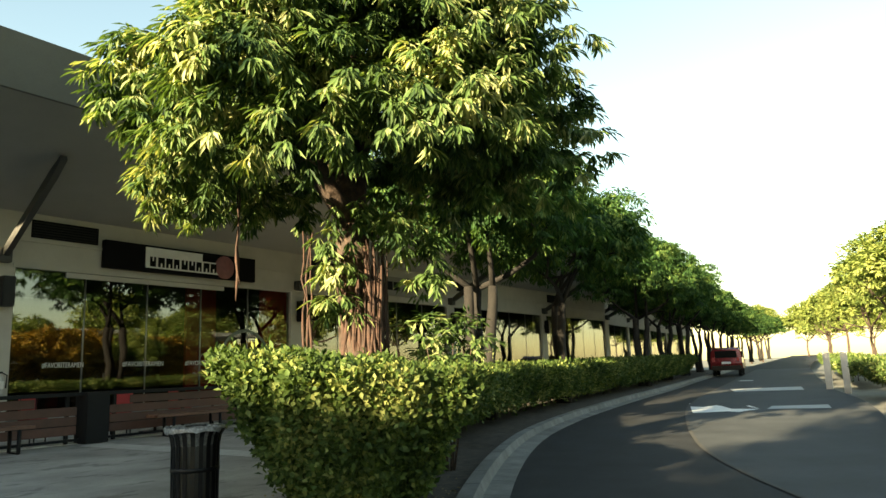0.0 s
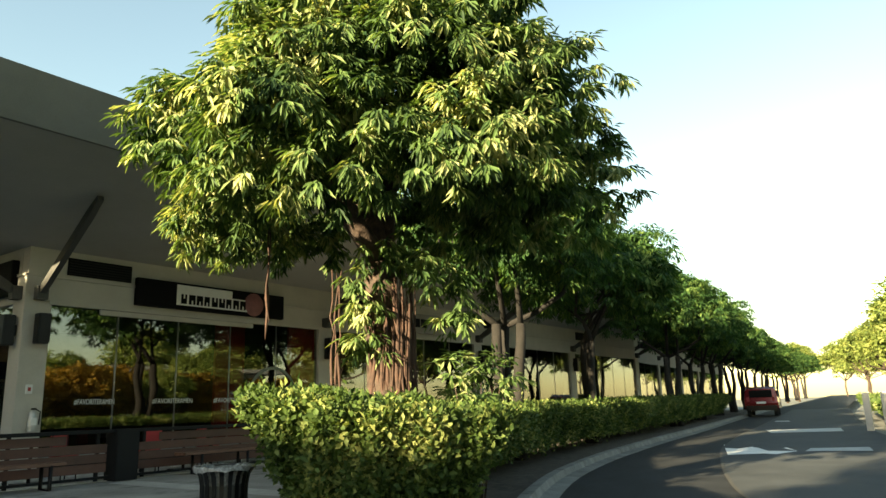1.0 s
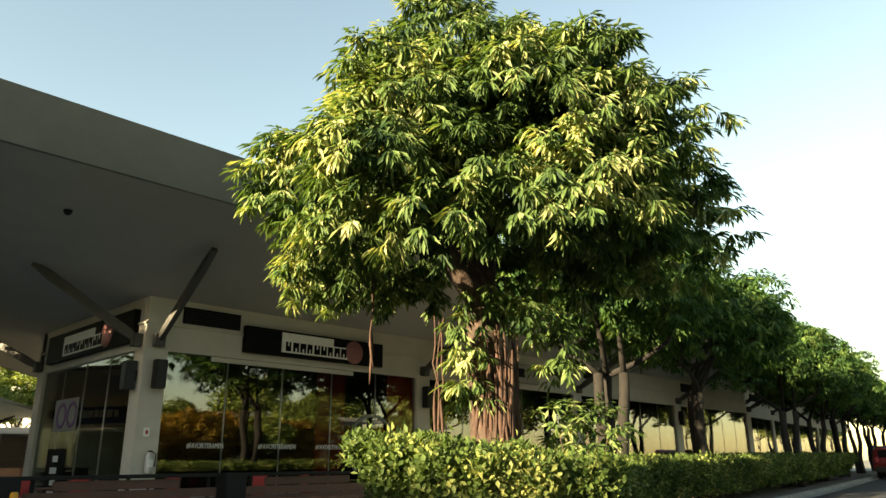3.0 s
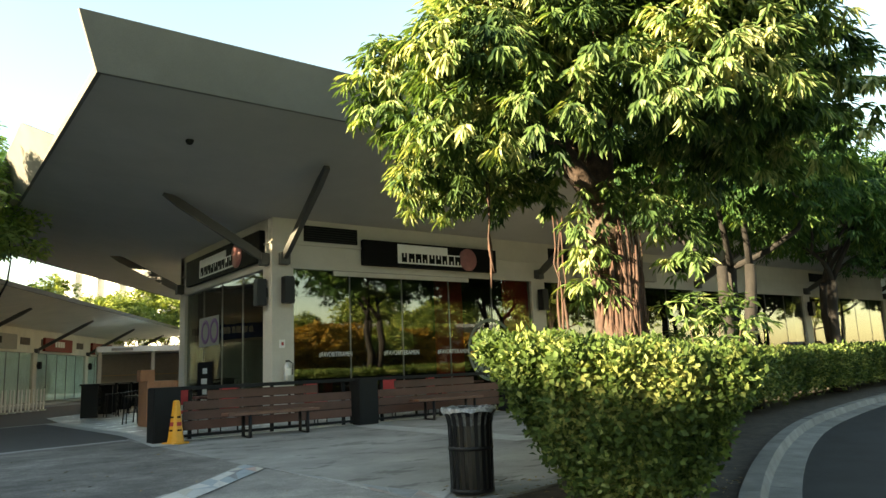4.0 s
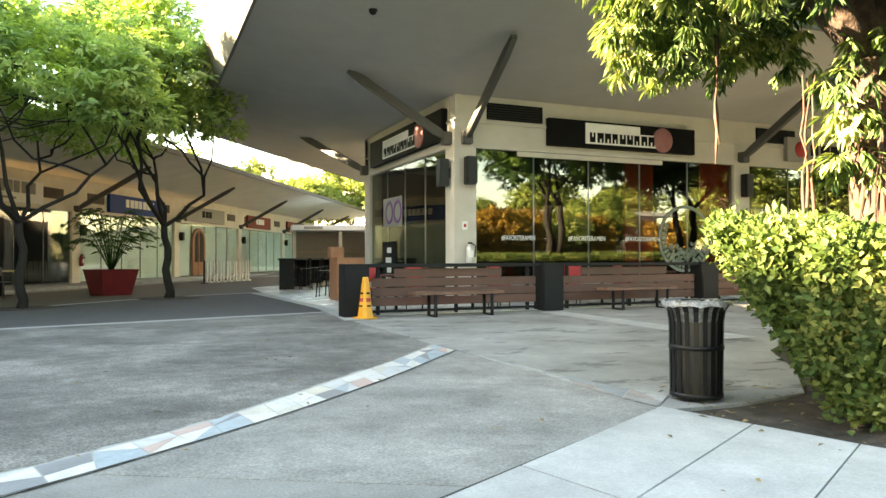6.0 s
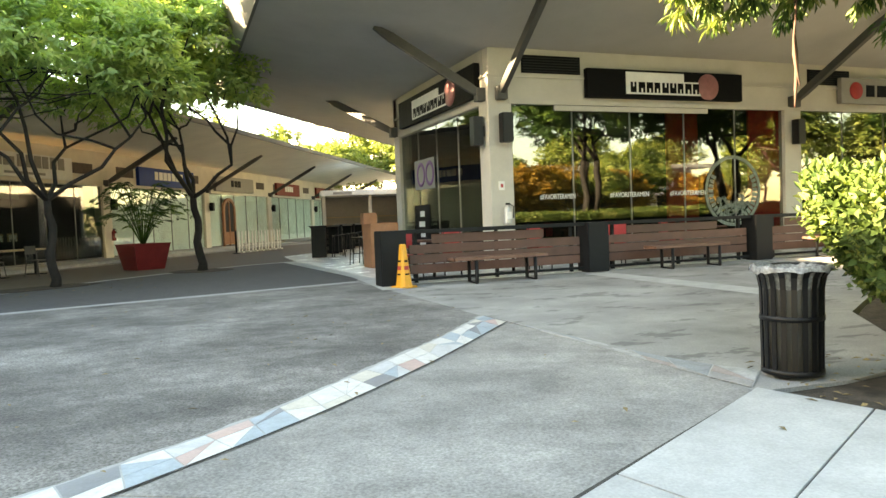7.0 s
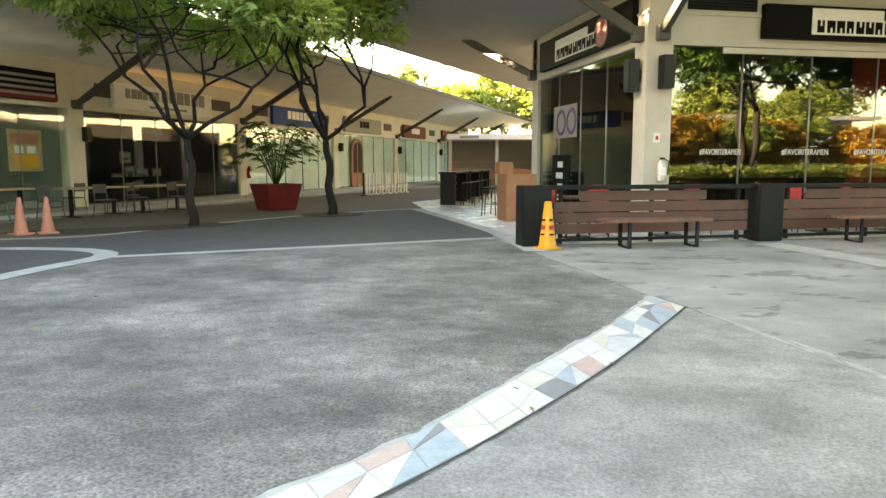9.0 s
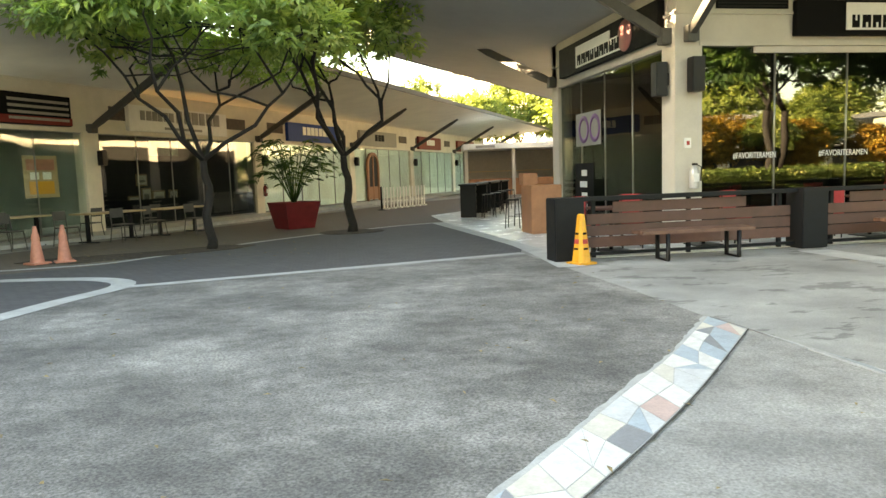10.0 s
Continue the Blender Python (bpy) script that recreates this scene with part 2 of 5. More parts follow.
TILES = [material("mosaic_" + n, c, 0.5, var=0.09, scale=9) for n, c in (("white", (0.62, 0.62, 0.6)), ("cream", (0.56, 0.54, 0.48)), ("blue", (0.34, 0.41, 0.46)), ("pink", (0.5, 0.37, 0.34)), ("grey", (0.23, 0.24, 0.255)), ("pale", (0.52, 0.54, 0.55)))]
WORNTILES = [material("worn_mosaic_" + n, c, 0.7, var=0.15, scale=5) for n, c in (("grey", (0.3, 0.3, 0.295)), ("pale", (0.38, 0.385, 0.38)), ("blue", (0.26, 0.285, 0.3)), ("pink", (0.34, 0.29, 0.27)))]
BARK = material("brown_bark", (0.065, 0.042, 0.031), 0.9, var=0.35, scale=9, fine=50, bump=0.9)
ROOTS = material("reddish_aerial_root", (0.062, 0.031, 0.022), 0.85, var=0.3, scale=12, bump=0.5)
BARKDARK = material("dark_bark", (0.014, 0.0115, 0.01), 0.9, var=0.3, scale=9, bump=0.8)
LEAF = leaf_material("ficus_leaf", (0.014, 0.038, 0.014), (0.1, 0.165, 0.052), (0.5, 0.5, 0.25), shine=0.4, through_light=0.28)
# dark green leaf; on the drive's figs it carries the shade they stand in
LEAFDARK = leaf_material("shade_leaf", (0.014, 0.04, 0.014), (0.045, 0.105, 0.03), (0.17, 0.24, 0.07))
LEAFHEDGE = leaf_material("hedge_leaf", (0.014, 0.034, 0.009), (0.078, 0.125, 0.032), (0.42, 0.43, 0.16), shine=0.4, through_light=0.22, patch=1.0)
LEAFPLAZA = leaf_material("round_tree_leaf", (0.13, 0.215, 0.095), (0.33, 0.45, 0.2), (0.5, 0.56, 0.28), through_light=0.6)
LEAFAMBER = leaf_material("amber_leaf", (0.1, 0.07, 0.015), (0.32, 0.19, 0.04), (0.55, 0.36, 0.08))
LEAFFAR = leaf_material("far_leaf", (0.07, 0.11, 0.03), (0.2, 0.25, 0.07), (0.42, 0.43, 0.15))
YELLOW = material("yellow_plastic", (0.72, 0.33, 0.03), 0.42, var=0.07)
ORANGE = material("faded_orange_plastic", (0.5, 0.2, 0.14), 0.6, var=0.12)
POTRED = material("red_glazed_planter", (0.17, 0.018, 0.02), 0.35, var=0.1)
CARRED = material("red_car_paint", (0.17, 0.008, 0.009), 0.25, metal=0.2, var=0.03, bump=0, coat=0.6)
RUBBER = material("tyre_rubber", (0.015, 0.015, 0.015), 0.8)
PLASTICBAG = material("clear_bin_liner", (0.26, 0.27, 0.28), 0.2, var=0.3, scale=25, bump=0.4)
BODYGREY = material("light_grey_metal", (0.55, 0.55, 0.54), 0.45, metal=0.4, var=0.06)


# ---- building helpers ----
def part(name, bm, mat, parent=None, label=""):
    if isinstance(bm, bpy.types.Mesh):
        me = bm
    else:
        me = bpy.data.meshes.new(name)
        bm.normal_update()
        bm.to_mesh(me)
        bm.free()
    if mat and not me.materials:
        me.materials.append(mat)
    ob = new(name, me)
    if parent:
        ob.parent = parent
    if label:
        ob["label"] = label
    return ob


def thing(name, label, category, group="", kind="", at=(0, 0, 0), turn=0):
    ob = new(name)
    ob.empty_display_size = 0.1
    ob.matrix_basis = pose(*at, 0, 0, turn)
    return tagged(ob, label, category, group, kind)


def box(x0, y0, z0, x1, y1, z1, bevel=0.0, bm=None):
    own = bm or bmesh.new()
    v = [own.verts.new(p) for p in ((x0, y0, z0), (x1, y0, z0), (x1, y1, z0), (x0, y1, z0), (x0, y0, z1), (x1, y0, z1), (x1, y1, z1), (x0, y1, z1))]
    for f in ((3, 2, 1, 0), (4, 5, 6, 7), (0, 1, 5, 4), (1, 2, 6, 5), (2, 3, 7, 6), (3, 0, 4, 7)):
        own.faces.new([v[i] for i in f])
    if bevel and not bm:
        bmesh.ops.bevel(own, geom=own.edges[:], offset=bevel, segments=2, affect="EDGES")
    return own


def prism(points, z0, z1, bm=None):
    """A flat plate over a plan outline (anticlockwise)."""
    own = bm or bmesh.new()
    lo = [own.verts.new((x, y, z0)) for x, y in points]
    hi = [own.verts.new((x, y, z1)) for x, y in points]
    own.faces.new(hi)
    own.faces.new(lo[::-1])
    n = len(points)
    for i in range(n):
        own.faces.new((lo[i], lo[(i + 1) % n], hi[(i + 1) % n], hi[i]))
    return own


def tube(points, radii, sides=8, bm=None, cap=True):
    """A tapered tube along a line of points."""
    own = bm or bmesh.new()
    rings = []
    for i, p in enumerate(points):
        p = Vector(p)
        a = Vector(points[max(0, i - 1)])
        b = Vector(points[min(len(points) - 1, i + 1)])
        d = (b - a).normalized()
        u = d.cross(Vector((0.31, 0.95, 0.12))).normalized()
        w = d.cross(u)
        rings.append([own.verts.new(p + radii[i] * (u * math.cos(2 * math.pi * k / sides) + w * math.sin(2 * math.pi * k / sides))) for k in range(sides)])
    for r, s in zip(rings, rings[1:]):
        for k in range(sides):
            f = own.faces.new((r[k], r[(k + 1) % sides], s[(k + 1) % sides], s[k]))
            f.smooth = True
    if cap:
        own.faces.new(rings[0][::-1])
        own.faces.new(rings[-1])
    return own


def lathe(profile, sides=24, bm=None):
    """A turned body from (radius, height) pairs."""
    own = bm or bmesh.new()
    rings = [[own.verts.new((r * math.cos(2 * math.pi * k / sides), r * math.sin(2 * math.pi * k / sides), z)) for k in range(sides)] for r, z in profile]
    for r, s in zip(rings, rings[1:]):
        for k in range(sides):
            f = own.faces.new((r[k], r[(k + 1) % sides], s[(k + 1) % sides], s[k]))
            f.smooth = True
    return own


def ribbon(left, right, z):
    """A strip between two plan lines; z: a height or a function of x."""
    bm = bmesh.new()
    h = z if callable(z) else (lambda x: z)
    a = [bm.verts.new((x, y, h(x))) for x, y in left]
    b = [bm.verts.new((x, y, h(x))) for x, y in right]
    for i in range(len(a) - 1):
        bm.faces.new((b[i], b[i + 1], a[i + 1], a[i]))
    return bm


def resample(line, step):
    p = np.array(line, float)
    s = np.r_[0, np.cumsum(np.linalg.norm(np.diff(p, axis=0), axis=1))]
    n = max(2, int(s[-1] / step) + 1)
    t = np.linspace(0, s[-1], n)
    return np.c_[np.interp(t, s, p[:, 0]), np.interp(t, s, p[:, 1])]


def smooth_line(line, step, passes=6):
    p = resample(line, step)
    for _ in range(passes):
        p[1:-1] = (p[:-2] + 2 * p[1:-1] + p[2:]) / 4
    return p


def offset(line, d):
    """The line moved d to its left."""
    p = np.array(line, float)
    g = np.gradient(p, axis=0)
    g /= np.linalg.norm(g, axis=1)[:, None]
    return p + d * np.c_[-g[:, 1], g[:, 0]]


rng = np.random.default_rng(7)


def leaf_mesh(name, base, way, normal, length, width, mat):
    """Many folded leaves in one mesh: base points, directions, face normals."""
    n = len(base)
    way = way / np.linalg.norm(way, axis=1)[:, None]
    side = np.cross(way, normal)
    side /= np.linalg.norm(side, axis=1)[:, None] + 1e-9
    up = np.cross(side, way)
    L, W = length[:, None], width[:, None]
    mid = base + way * L * 0.5 - up * W * 0.15
    v = np.empty((n, 4, 3))
    v[:, 0] = base
    v[:, 1] = mid + side * W * 0.5 + up * W * 0.3
    v[:, 2] = base + way * L - up * L * 0.12
    v[:, 3] = mid - side * W * 0.5 + up * W * 0.3
    me = bpy.data.meshes.new(name)
    me.vertices.add(n * 4)
    me.vertices.foreach_set("co", v.ravel())
    idx = (np.arange(n)[:, None] * 4 + np.array([0, 1, 2, 0, 2, 3])[None]).ravel()
    me.loops.add(n * 6)
    me.loops.foreach_set("vertex_index", idx.astype(np.int32))
    me.polygons.add(n * 2)
    me.polygons.foreach_set("loop_start", np.arange(0, n * 6, 3, dtype=np.int32))
    me.update(calc_edges=True)
    me.materials.append(mat)
    return me


def sphere_points(n):
    d = rng.normal(size=(n, 3))
    return d / np.linalg.norm(d, axis=1)[:, None]


def crown_leaves(name, lobes, sprigs, per, length, width, mat, droop=0.7, spread=0.5):
    """Leaves in hanging rosettes over the faces of uneven lobes (x, y, z, radius)."""
    lobes = np.array(lobes, float)
    w = lobes[:, 3] ** 2
    pick = rng.choice(len(lobes), sprigs, p=w / w.sum())
    d = sphere_points(sprigs)
    d[:, 2] = np.where(d[:, 2] < -0.5, -d[:, 2], d[:, 2])
    r = lobes[pick, 3] * (0.72 + 0.4 * rng.random(sprigs))
    tip = lobes[pick, :3] + d * r[:, None] * np.array([1, 1, 0.85])
    base = np.repeat(tip, per, axis=0)
    out = np.repeat(d, per, axis=0)
    ray = sphere_points(sprigs * per)
    ray[:, 2] *= 0.5
    stalk = rng.random((sprigs * per, 1))
    base = base + (ray * 0.5 + out * 0.5) * length * 1.3 * stalk - np.array([0, 0, 1.0]) * length * 0.6 * stalk * droop
    way = ray * 0.8 + out * 0.45 + np.array([0, 0, -droop]) + rng.normal(size=base.shape) * spread * 0.3
    normal = ray * 0.4 + out * 0.95 + np.array([0, 0, 0.4]) + rng.normal(size=base.shape) * 0.25
    n = len(base)
    return leaf_mesh(name, base, way, normal, length * (0.7 + 0.6 * rng.random(n)), width * (0.7 + 0.6 * rng.random(n)), mat)


# ---- ground ----
def rise(x):
    """The road climbs gently away from the plaza."""
    return 0.0075 * max(0.0, x - 12.0)


tagged(part("ground", prism([(-700, -700), (900, -700), (900, 900), (-700, 900)], -0.6, -0.14), EARTH), "flat grey-brown earth reaching to the horizon", "ground", kind="structure")
KERB_LINE = smooth_line([(1.2, 3.0), (2.2, 3.62), (3.4, 4.45), (4.6, 5.22), (5.8, 5.88), (7.5, 6.7), (9.4, 7.55), (12.3, 8.65), (16.3, 9.55), (22, 10.4), (30, 11.35), (38, 12.5), (60, 15.4), (110, 21), (190, 30)], 0.6)
ISLAND_LINE = smooth_line([(-12, -1.6), (2, 0.6), (12.8, 2.75), (18, 3.1), (22.8, 3.83), (28, 5.0), (40, 6.9), (66, 10.5), (110, 15), (190, 23)], 0.6)
GUTTER = offset(KERB_LINE, -0.42)
isl = np.c_[np.interp(GUTTER[:, 0], ISLAND_LINE[:, 0], ISLAND_LINE[:, 0]), np.interp(GUTTER[:, 0], ISLAND_LINE[:, 0], ISLAND_LINE[:, 1])]
road = tagged(part("road", ribbon(GUTTER, isl, lambda x: rise(x) - 0.1), ROAD), "dark asphalt drive bending along the hedge", "road", kind="structure")
# the paler lane of concrete with its tarred joint
JOINT_LINE = smooth_line([(4.2, 0.95), (6.5, 2.45), (7.7, 3.26), (8.5, 3.72), (9.66, 4.36), (11.45, 5.16), (14.1, 6.06), (17.5, 7.05), (20, 7.7), (25, 8.6), (34, 9.8), (60, 13.4)], 0.5, 3)
lane_right = np.c_[JOINT_LINE[:, 0], np.interp(JOINT_LINE[:, 0], ISLAND_LINE[:, 0], ISLAND_LINE[:, 1])]
tagged(part("road_lane", ribbon(JOINT_LINE, lane_right, lambda x: rise(x) - 0.094), ROAD2), "paler worn concrete lane beside the asphalt", "road", kind="structure")
tagged(part("road_joint", ribbon(offset(JOINT_LINE, 0.03), offset(JOINT_LINE, -0.03), lambda x: rise(x) - 0.089), JOINT), "black tarred joint between two lanes", "road joint", kind="structure")
bm = bmesh.new()
bm.faces.new([bm.verts.new((x, y, -0.03 if x > 20 else -0.04)) for x, y in ((17.7, 6.95), (18.3, 6.3), (18.1, 6.0), (19.2, 5.75), (20.3, 6.2), (19.9, 6.5), (20.3, 7.0), (22.3, 7.6), (21.4, 8.05))][::-1])
tagged(part("road_arrow", bm, PAINT), "worn white turn arrow painted on the road", "road marking", kind="structure")
for left_, right_ in (([(27.0, 8.0), (27.9, 5.9)], [(29.0, 8.6), (30.2, 6.3)]), ([(19.0, 5.55), (19.3, 4.2)], [(20.0, 5.6), (20.5, 4.4)]), ([(36.5, 9.9), (36.6, 9.2)], [(37.8, 10.0), (37.9, 9.5)])):
    tagged(part("road_bar", ribbon(left_, right_, lambda q: rise(q) - 0.08), BAND), "pale bar lying across the road", "road marking", kind="structure")

pave_edge = [tuple(p) for p in KERB_LINE if p[0] < 4.7]
plaza_out = [(-60, -30), (-12, -1.6)] + [(1.2, 3.0)] + pave_edge[1:] + [(4.61, 5.25), (4.25, 6.1), (3.87, 7.42), (4.6, 7.36), (5.38, 7.48), (6.28, 8.33), (7.28, 9.53), (9, 10.6), (15, 12.2), (22, 13.2), (42, 16.5), (60, 18.5), (60, 80), (-60, 80)]
tagged(part("pavement", prism(plaza_out, -0.13, 0.0), PLAZA2), "smooth grey concrete plaza with damp stains", "pavement", kind="structure")
# soil under the hedge
soil_bm = bmesh.new()
lo = [p for p in KERB_LINE if 4.6 <= p[0] < 60]
hi_x = [(3.9, 7.38), (4.6, 7.34), (5.4, 7.45), (6.3, 8.3), (7.3, 9.5), (9, 10.5), (15, 12.1), (22, 13.1), (42, 16.4), (60, 18.4)]
hi = resample(hi_x, 0.3)
hi = hi[np.linspace(0, len(hi) - 1, len(lo)).astype(int)]
grid = [[soil_bm.verts.new((*(np.array(a) * (1 - k / 6) + np.array(b) * k / 6), rise(a[0]) - 0.02 + (0.05 * noise.noise(Vector((a[0] * 2, a[1] * 2 + k, 0))) if 0 < k < 6 else 0))) for k in range(7)] for a, b in zip(lo, hi)]
for r, s in zip(grid, grid[1:]):
    for k in range(6):
        soil_bm.faces.new((r[k], s[k], s[k + 1], r[k + 1]))
tagged(part("planting_bed", soil_bm, SOIL), "bare dry brown soil of the hedge bed", "soil", kind="structure")

# main stained concrete field between the two bands
field = [(-0.5, 7.45), (0.17, 7.9), (0.8, 8.3), (1.5, 9.05), (2.06, 9.68), (2.8, 10.42), (3.6, 11.4), (3.78, 11.65), (3.8, 13.5), (3.75, 15.6), (3.7, 17.25), (-2.45, 15.95), (-2.9, 15.3), (-3.3, 13.9), (-4.2, 12.6), (-14, 3.5), (-8, 2.5)]
tagged(part("plaza_field", prism(field, -0.01, 0.004), PLAZA), "rough stained grey concrete field of the plaza", "pavement", kind="structure")
court = [(0.1, 7.38), (3.84, 7.46), (3.84, 11.03), (3.08, 10.2), (2.5, 9.55), (1.78, 8.83), (1.07, 8.17), (0.66, 7.84)]
tagged(part("plaza_court", prism(court[:1] + [(1.85, 6.4)] + court[1:], -0.01, 0.004), PLAZA3), "rough stained grey concrete wedge inside the mosaic bands", "pavement", kind="structure")
pav = [(-2.45, 16.22), (3.72, 17.62), (4.08, 18.7), (3.75, 26.2), (2.5, 25.8), (0.2, 24.1), (-1.28, 22.5), (-3.7, 19.2), (-6.5, 17.9), (-9, 17.4), (-9, 12.6), (-4.5, 12.8), (-3.5, 14.0), (-3.1, 15.3)]
tagged(part("dark_paving", prism(pav, -0.01, 0.005), PAVER), "dark grey brick pavers laid in a fan", "paving", kind="structure")
walk_l = [(-9, 17.4), (-6.5, 17.9), (-3.7, 19.2), (-1.28, 22.5), (0.2, 24.1), (2.5, 25.8), (3.75, 26.2), (9.5, 38), (14, 52), (4.5, 42), (0, 34), (-5.2, 25.4), (-12, 14)]
tagged(part("brown_paving", prism(walk_l, -0.01, 0.005), PAVER2), "brown brick pavers along the shops", "paving", kind="structure")


def band(name, line, width, mat, z=0.009):
    p = smooth_line(line, 0.25, 3)
    return tagged(part(name, ribbon(offset(p, width / 2), offset(p, -width / 2), z), mat), "pale concrete band set in the paving", "paving band", kind="structure")


band("paving_band", [(-2.45, 16.1), (0.5, 16.75), (3.72, 17.5)], 0.24, BAND)
band("paving_band_b", [(-9, 12.2), (-4.6, 12.6), (-3.5, 13.7), (-3.0, 15.2), (-2.55, 16.0), (-2.6, 16.6), (-3.2, 17.2), (-4.6, 17.6), (-9, 17.4)], 0.34, BAND, 0.012)
band("paving_band_c", [(-8, 18.7), (-3.7, 19.35), (-1.28, 22.5), (0.2, 24.0), (2.5, 25.8), (3.75, 26.3)], 0.2, BAND)
band("paving_band_d", [(3.7, 26.3), (4.1, 18.8), (4.0, 17.0), (3.85, 15.4)], 0.42, BAND, 0.013)
band("paving_band_e", [(8.05, 15.7), (7.95, 10.6)], 0.55, BAND, 0.008)
tagged(part("terrace_floor", prism([(4.3, 16.3), (7.2, 16.3), (42, 16.3), (42, 18.7), (7.2, 18.7), (7.2, 26), (9, 26), (9, 36), (4.1, 30), (3.9, 26.2)], -0.01, 0.016), TERRACE), "pale glossy tile floor of the terrace", "floor", kind="structure")
tagged(part("shop_walkway", prism([(-30, -5), (-5.5, 26.2), (0.6, 36.6), (12.0, 57), (9.5, 58.4), (-2.1, 37), (-8.1, 27.2), (-33, -4)], -0.01, 0.1), BAND), "pale concrete walkway in front of the shops", "pavement", kind="structure")

# ---- corner building ----
X0, X1, Y0, Y1 = 7.2, 42.5, 18.6, 25.8
Z_WALL, Z_EAVE, OVER, LEAN_OUT = 5.02, 5.86, 5.0, 0.36
GLASS_TOP = 3.78
BAY = 8.78


def canopy(parent, inner, outer, soffit_mat, tops):
    """Sloping soffit all round a block, outward-leaning fascias and the roof above. tops: a fascia's height at its two ends, side by side."""
    n_ = len(inner)
    for name, lift, mat in (("soffit", 0.0, soffit_mat), ("roof_sheet", 0.14, ROOF)):
        bm = bmesh.new()
        a = [bm.verts.new((*p, Z_WALL + lift * 5)) for p in inner]
        b = [bm.verts.new((*p, Z_EAVE + lift * 0.5)) for p in outer]
        for i in range(n_):
            bm.faces.new((b[i], a[i], a[(i + 1) % n_], b[(i + 1) % n_])).smooth = True
        bm.faces.new(a)
        part(name, bm, mat, parent)
    for i in range(n_):
        j = (i + 1) % n_
        along = (Vector((*outer[j], 0)) - Vector((*outer[i], 0))).normalized()
        n = Vector((along.y, -along.x, 0))
        for start, stop, h0, h1 in tops[i]:
            p, q = Vector((*outer[i], 0)).lerp(Vector((*outer[j], 0)), start), Vector((*outer[i], 0)).lerp(Vector((*outer[j], 0)), stop)
            bm = bmesh.new()
            low = Z_EAVE - 0.04
            f1 = []
            for base, h, edge in ((p, h0, -1 if start == 0 else 0), (q, h1, 1 if stop == 1 else 0)):
                lean = LEAN_OUT * h / 0.8
                f1.append([base + Vector((0, 0, low)), base + n * lean + along * edge * lean + Vector((0, 0, Z_EAVE + h))])
            back = -n * 0.07
            v = [bm.verts.new(t) for t in (f1[0][0], f1[1][0], f1[1][1], f1[0][1])] + [bm.verts.new(t + back) for t in (f1[0][0], f1[1][0], f1[1][1], f1[0][1])]
            for f in ((0, 1, 2, 3), (7, 6, 5, 4), (4, 5, 1, 0), (5, 6, 2, 1), (6, 7, 3, 2), (7, 4, 0, 3)):
                bm.faces.new([v[k] for k in f])
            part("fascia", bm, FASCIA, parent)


def strut(parent, foot, head):
    """A flat tapered steel brace from a wall bracket up to the soffit."""
    f, h = Vector(foot), Vector(head)
    d = (h - f).normalized()
    s = d.cross(Vector((0, 0, 1))).normalized() * 0.06
    u = s.cross(d).normalized()
    bm = bmesh.new()
    rings = []
    for k, w in ((0, 0.07), (0.12, 0.1), (0.85, 0.1), (1, 0.05)):
        p = f + (h - f) * k
        rings.append([bm.verts.new(p + s * a + u * w * b) for a, b in ((-1, -1), (1, -1), (1, 1), (-1, 1))])
    for r, q in zip(rings, rings[1:]):
        for k in range(4):
            bm.faces.new((r[k], r[(k + 1) % 4], q[(k + 1) % 4], q[k]))
    bm.faces.new(rings[0][::-1])
    bm.faces.new(rings[-1])
    br = part("strut", bm, STEEL, parent)
    part("bracket", box(f.x - 0.12, f.y - 0.12, f.z - 0.16, f.x + 0.12, f.y + 0.12, f.z + 0.14, 0.01), STEEL, br)


def pane_row(parent, a, b, z0, z1, count, mat, frame_mat=ALU, lines=True):
    """Glass panes side by side from plan point a to b, each in a slim frame."""
    a, b = Vector((*a, 0)), Vector((*b, 0))
    d = (b - a) / count
    n = Vector((d.y, -d.x, 0)).normalized() * 0.012
    for i in range(count):
        p, q = a + d * i, a + d * (i + 1)
        g = d.normalized() * 0.008
        bm = bmesh.new()
        lo = [p + g - n, q - g - n, q - g + n, p + g + n]
        vs = [bm.verts.new((v.x, v.y, z0)) for v in lo] + [bm.verts.new((v.x, v.y, z1)) for v in lo]
        for f in ((3, 2, 1, 0), (4, 5, 6, 7), (0, 1, 5, 4), (1, 2, 6, 5), (2, 3, 7, 6), (3, 0, 4, 7)):
            bm.faces.new([vs[k] for k in f])
        ob = part("pane", bm, mat, parent)
        ob.visible_shadow = False
        if lines and i:
            part("mullion", tube([(p.x, p.y, z0), (p.x, p.y, z1)], [0.022, 0.022], 6), frame_mat, parent)
    for z in (z0, z1):
        part("frame_rail", tube([(a.x, a.y, z), (b.x, b.y, z)], [0.035, 0.035], 4), frame_mat, parent)


shop = thing("corner_building", "long cream shop building with glass fronts and a wide flaring canopy", "building", kind="structure")
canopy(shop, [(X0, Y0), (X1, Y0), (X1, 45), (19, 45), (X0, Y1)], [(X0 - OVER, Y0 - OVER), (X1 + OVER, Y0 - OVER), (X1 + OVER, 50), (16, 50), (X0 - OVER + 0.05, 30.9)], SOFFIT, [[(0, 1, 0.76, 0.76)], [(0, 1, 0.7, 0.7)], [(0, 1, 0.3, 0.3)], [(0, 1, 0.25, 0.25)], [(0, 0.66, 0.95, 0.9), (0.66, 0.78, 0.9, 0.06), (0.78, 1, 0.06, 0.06)]])
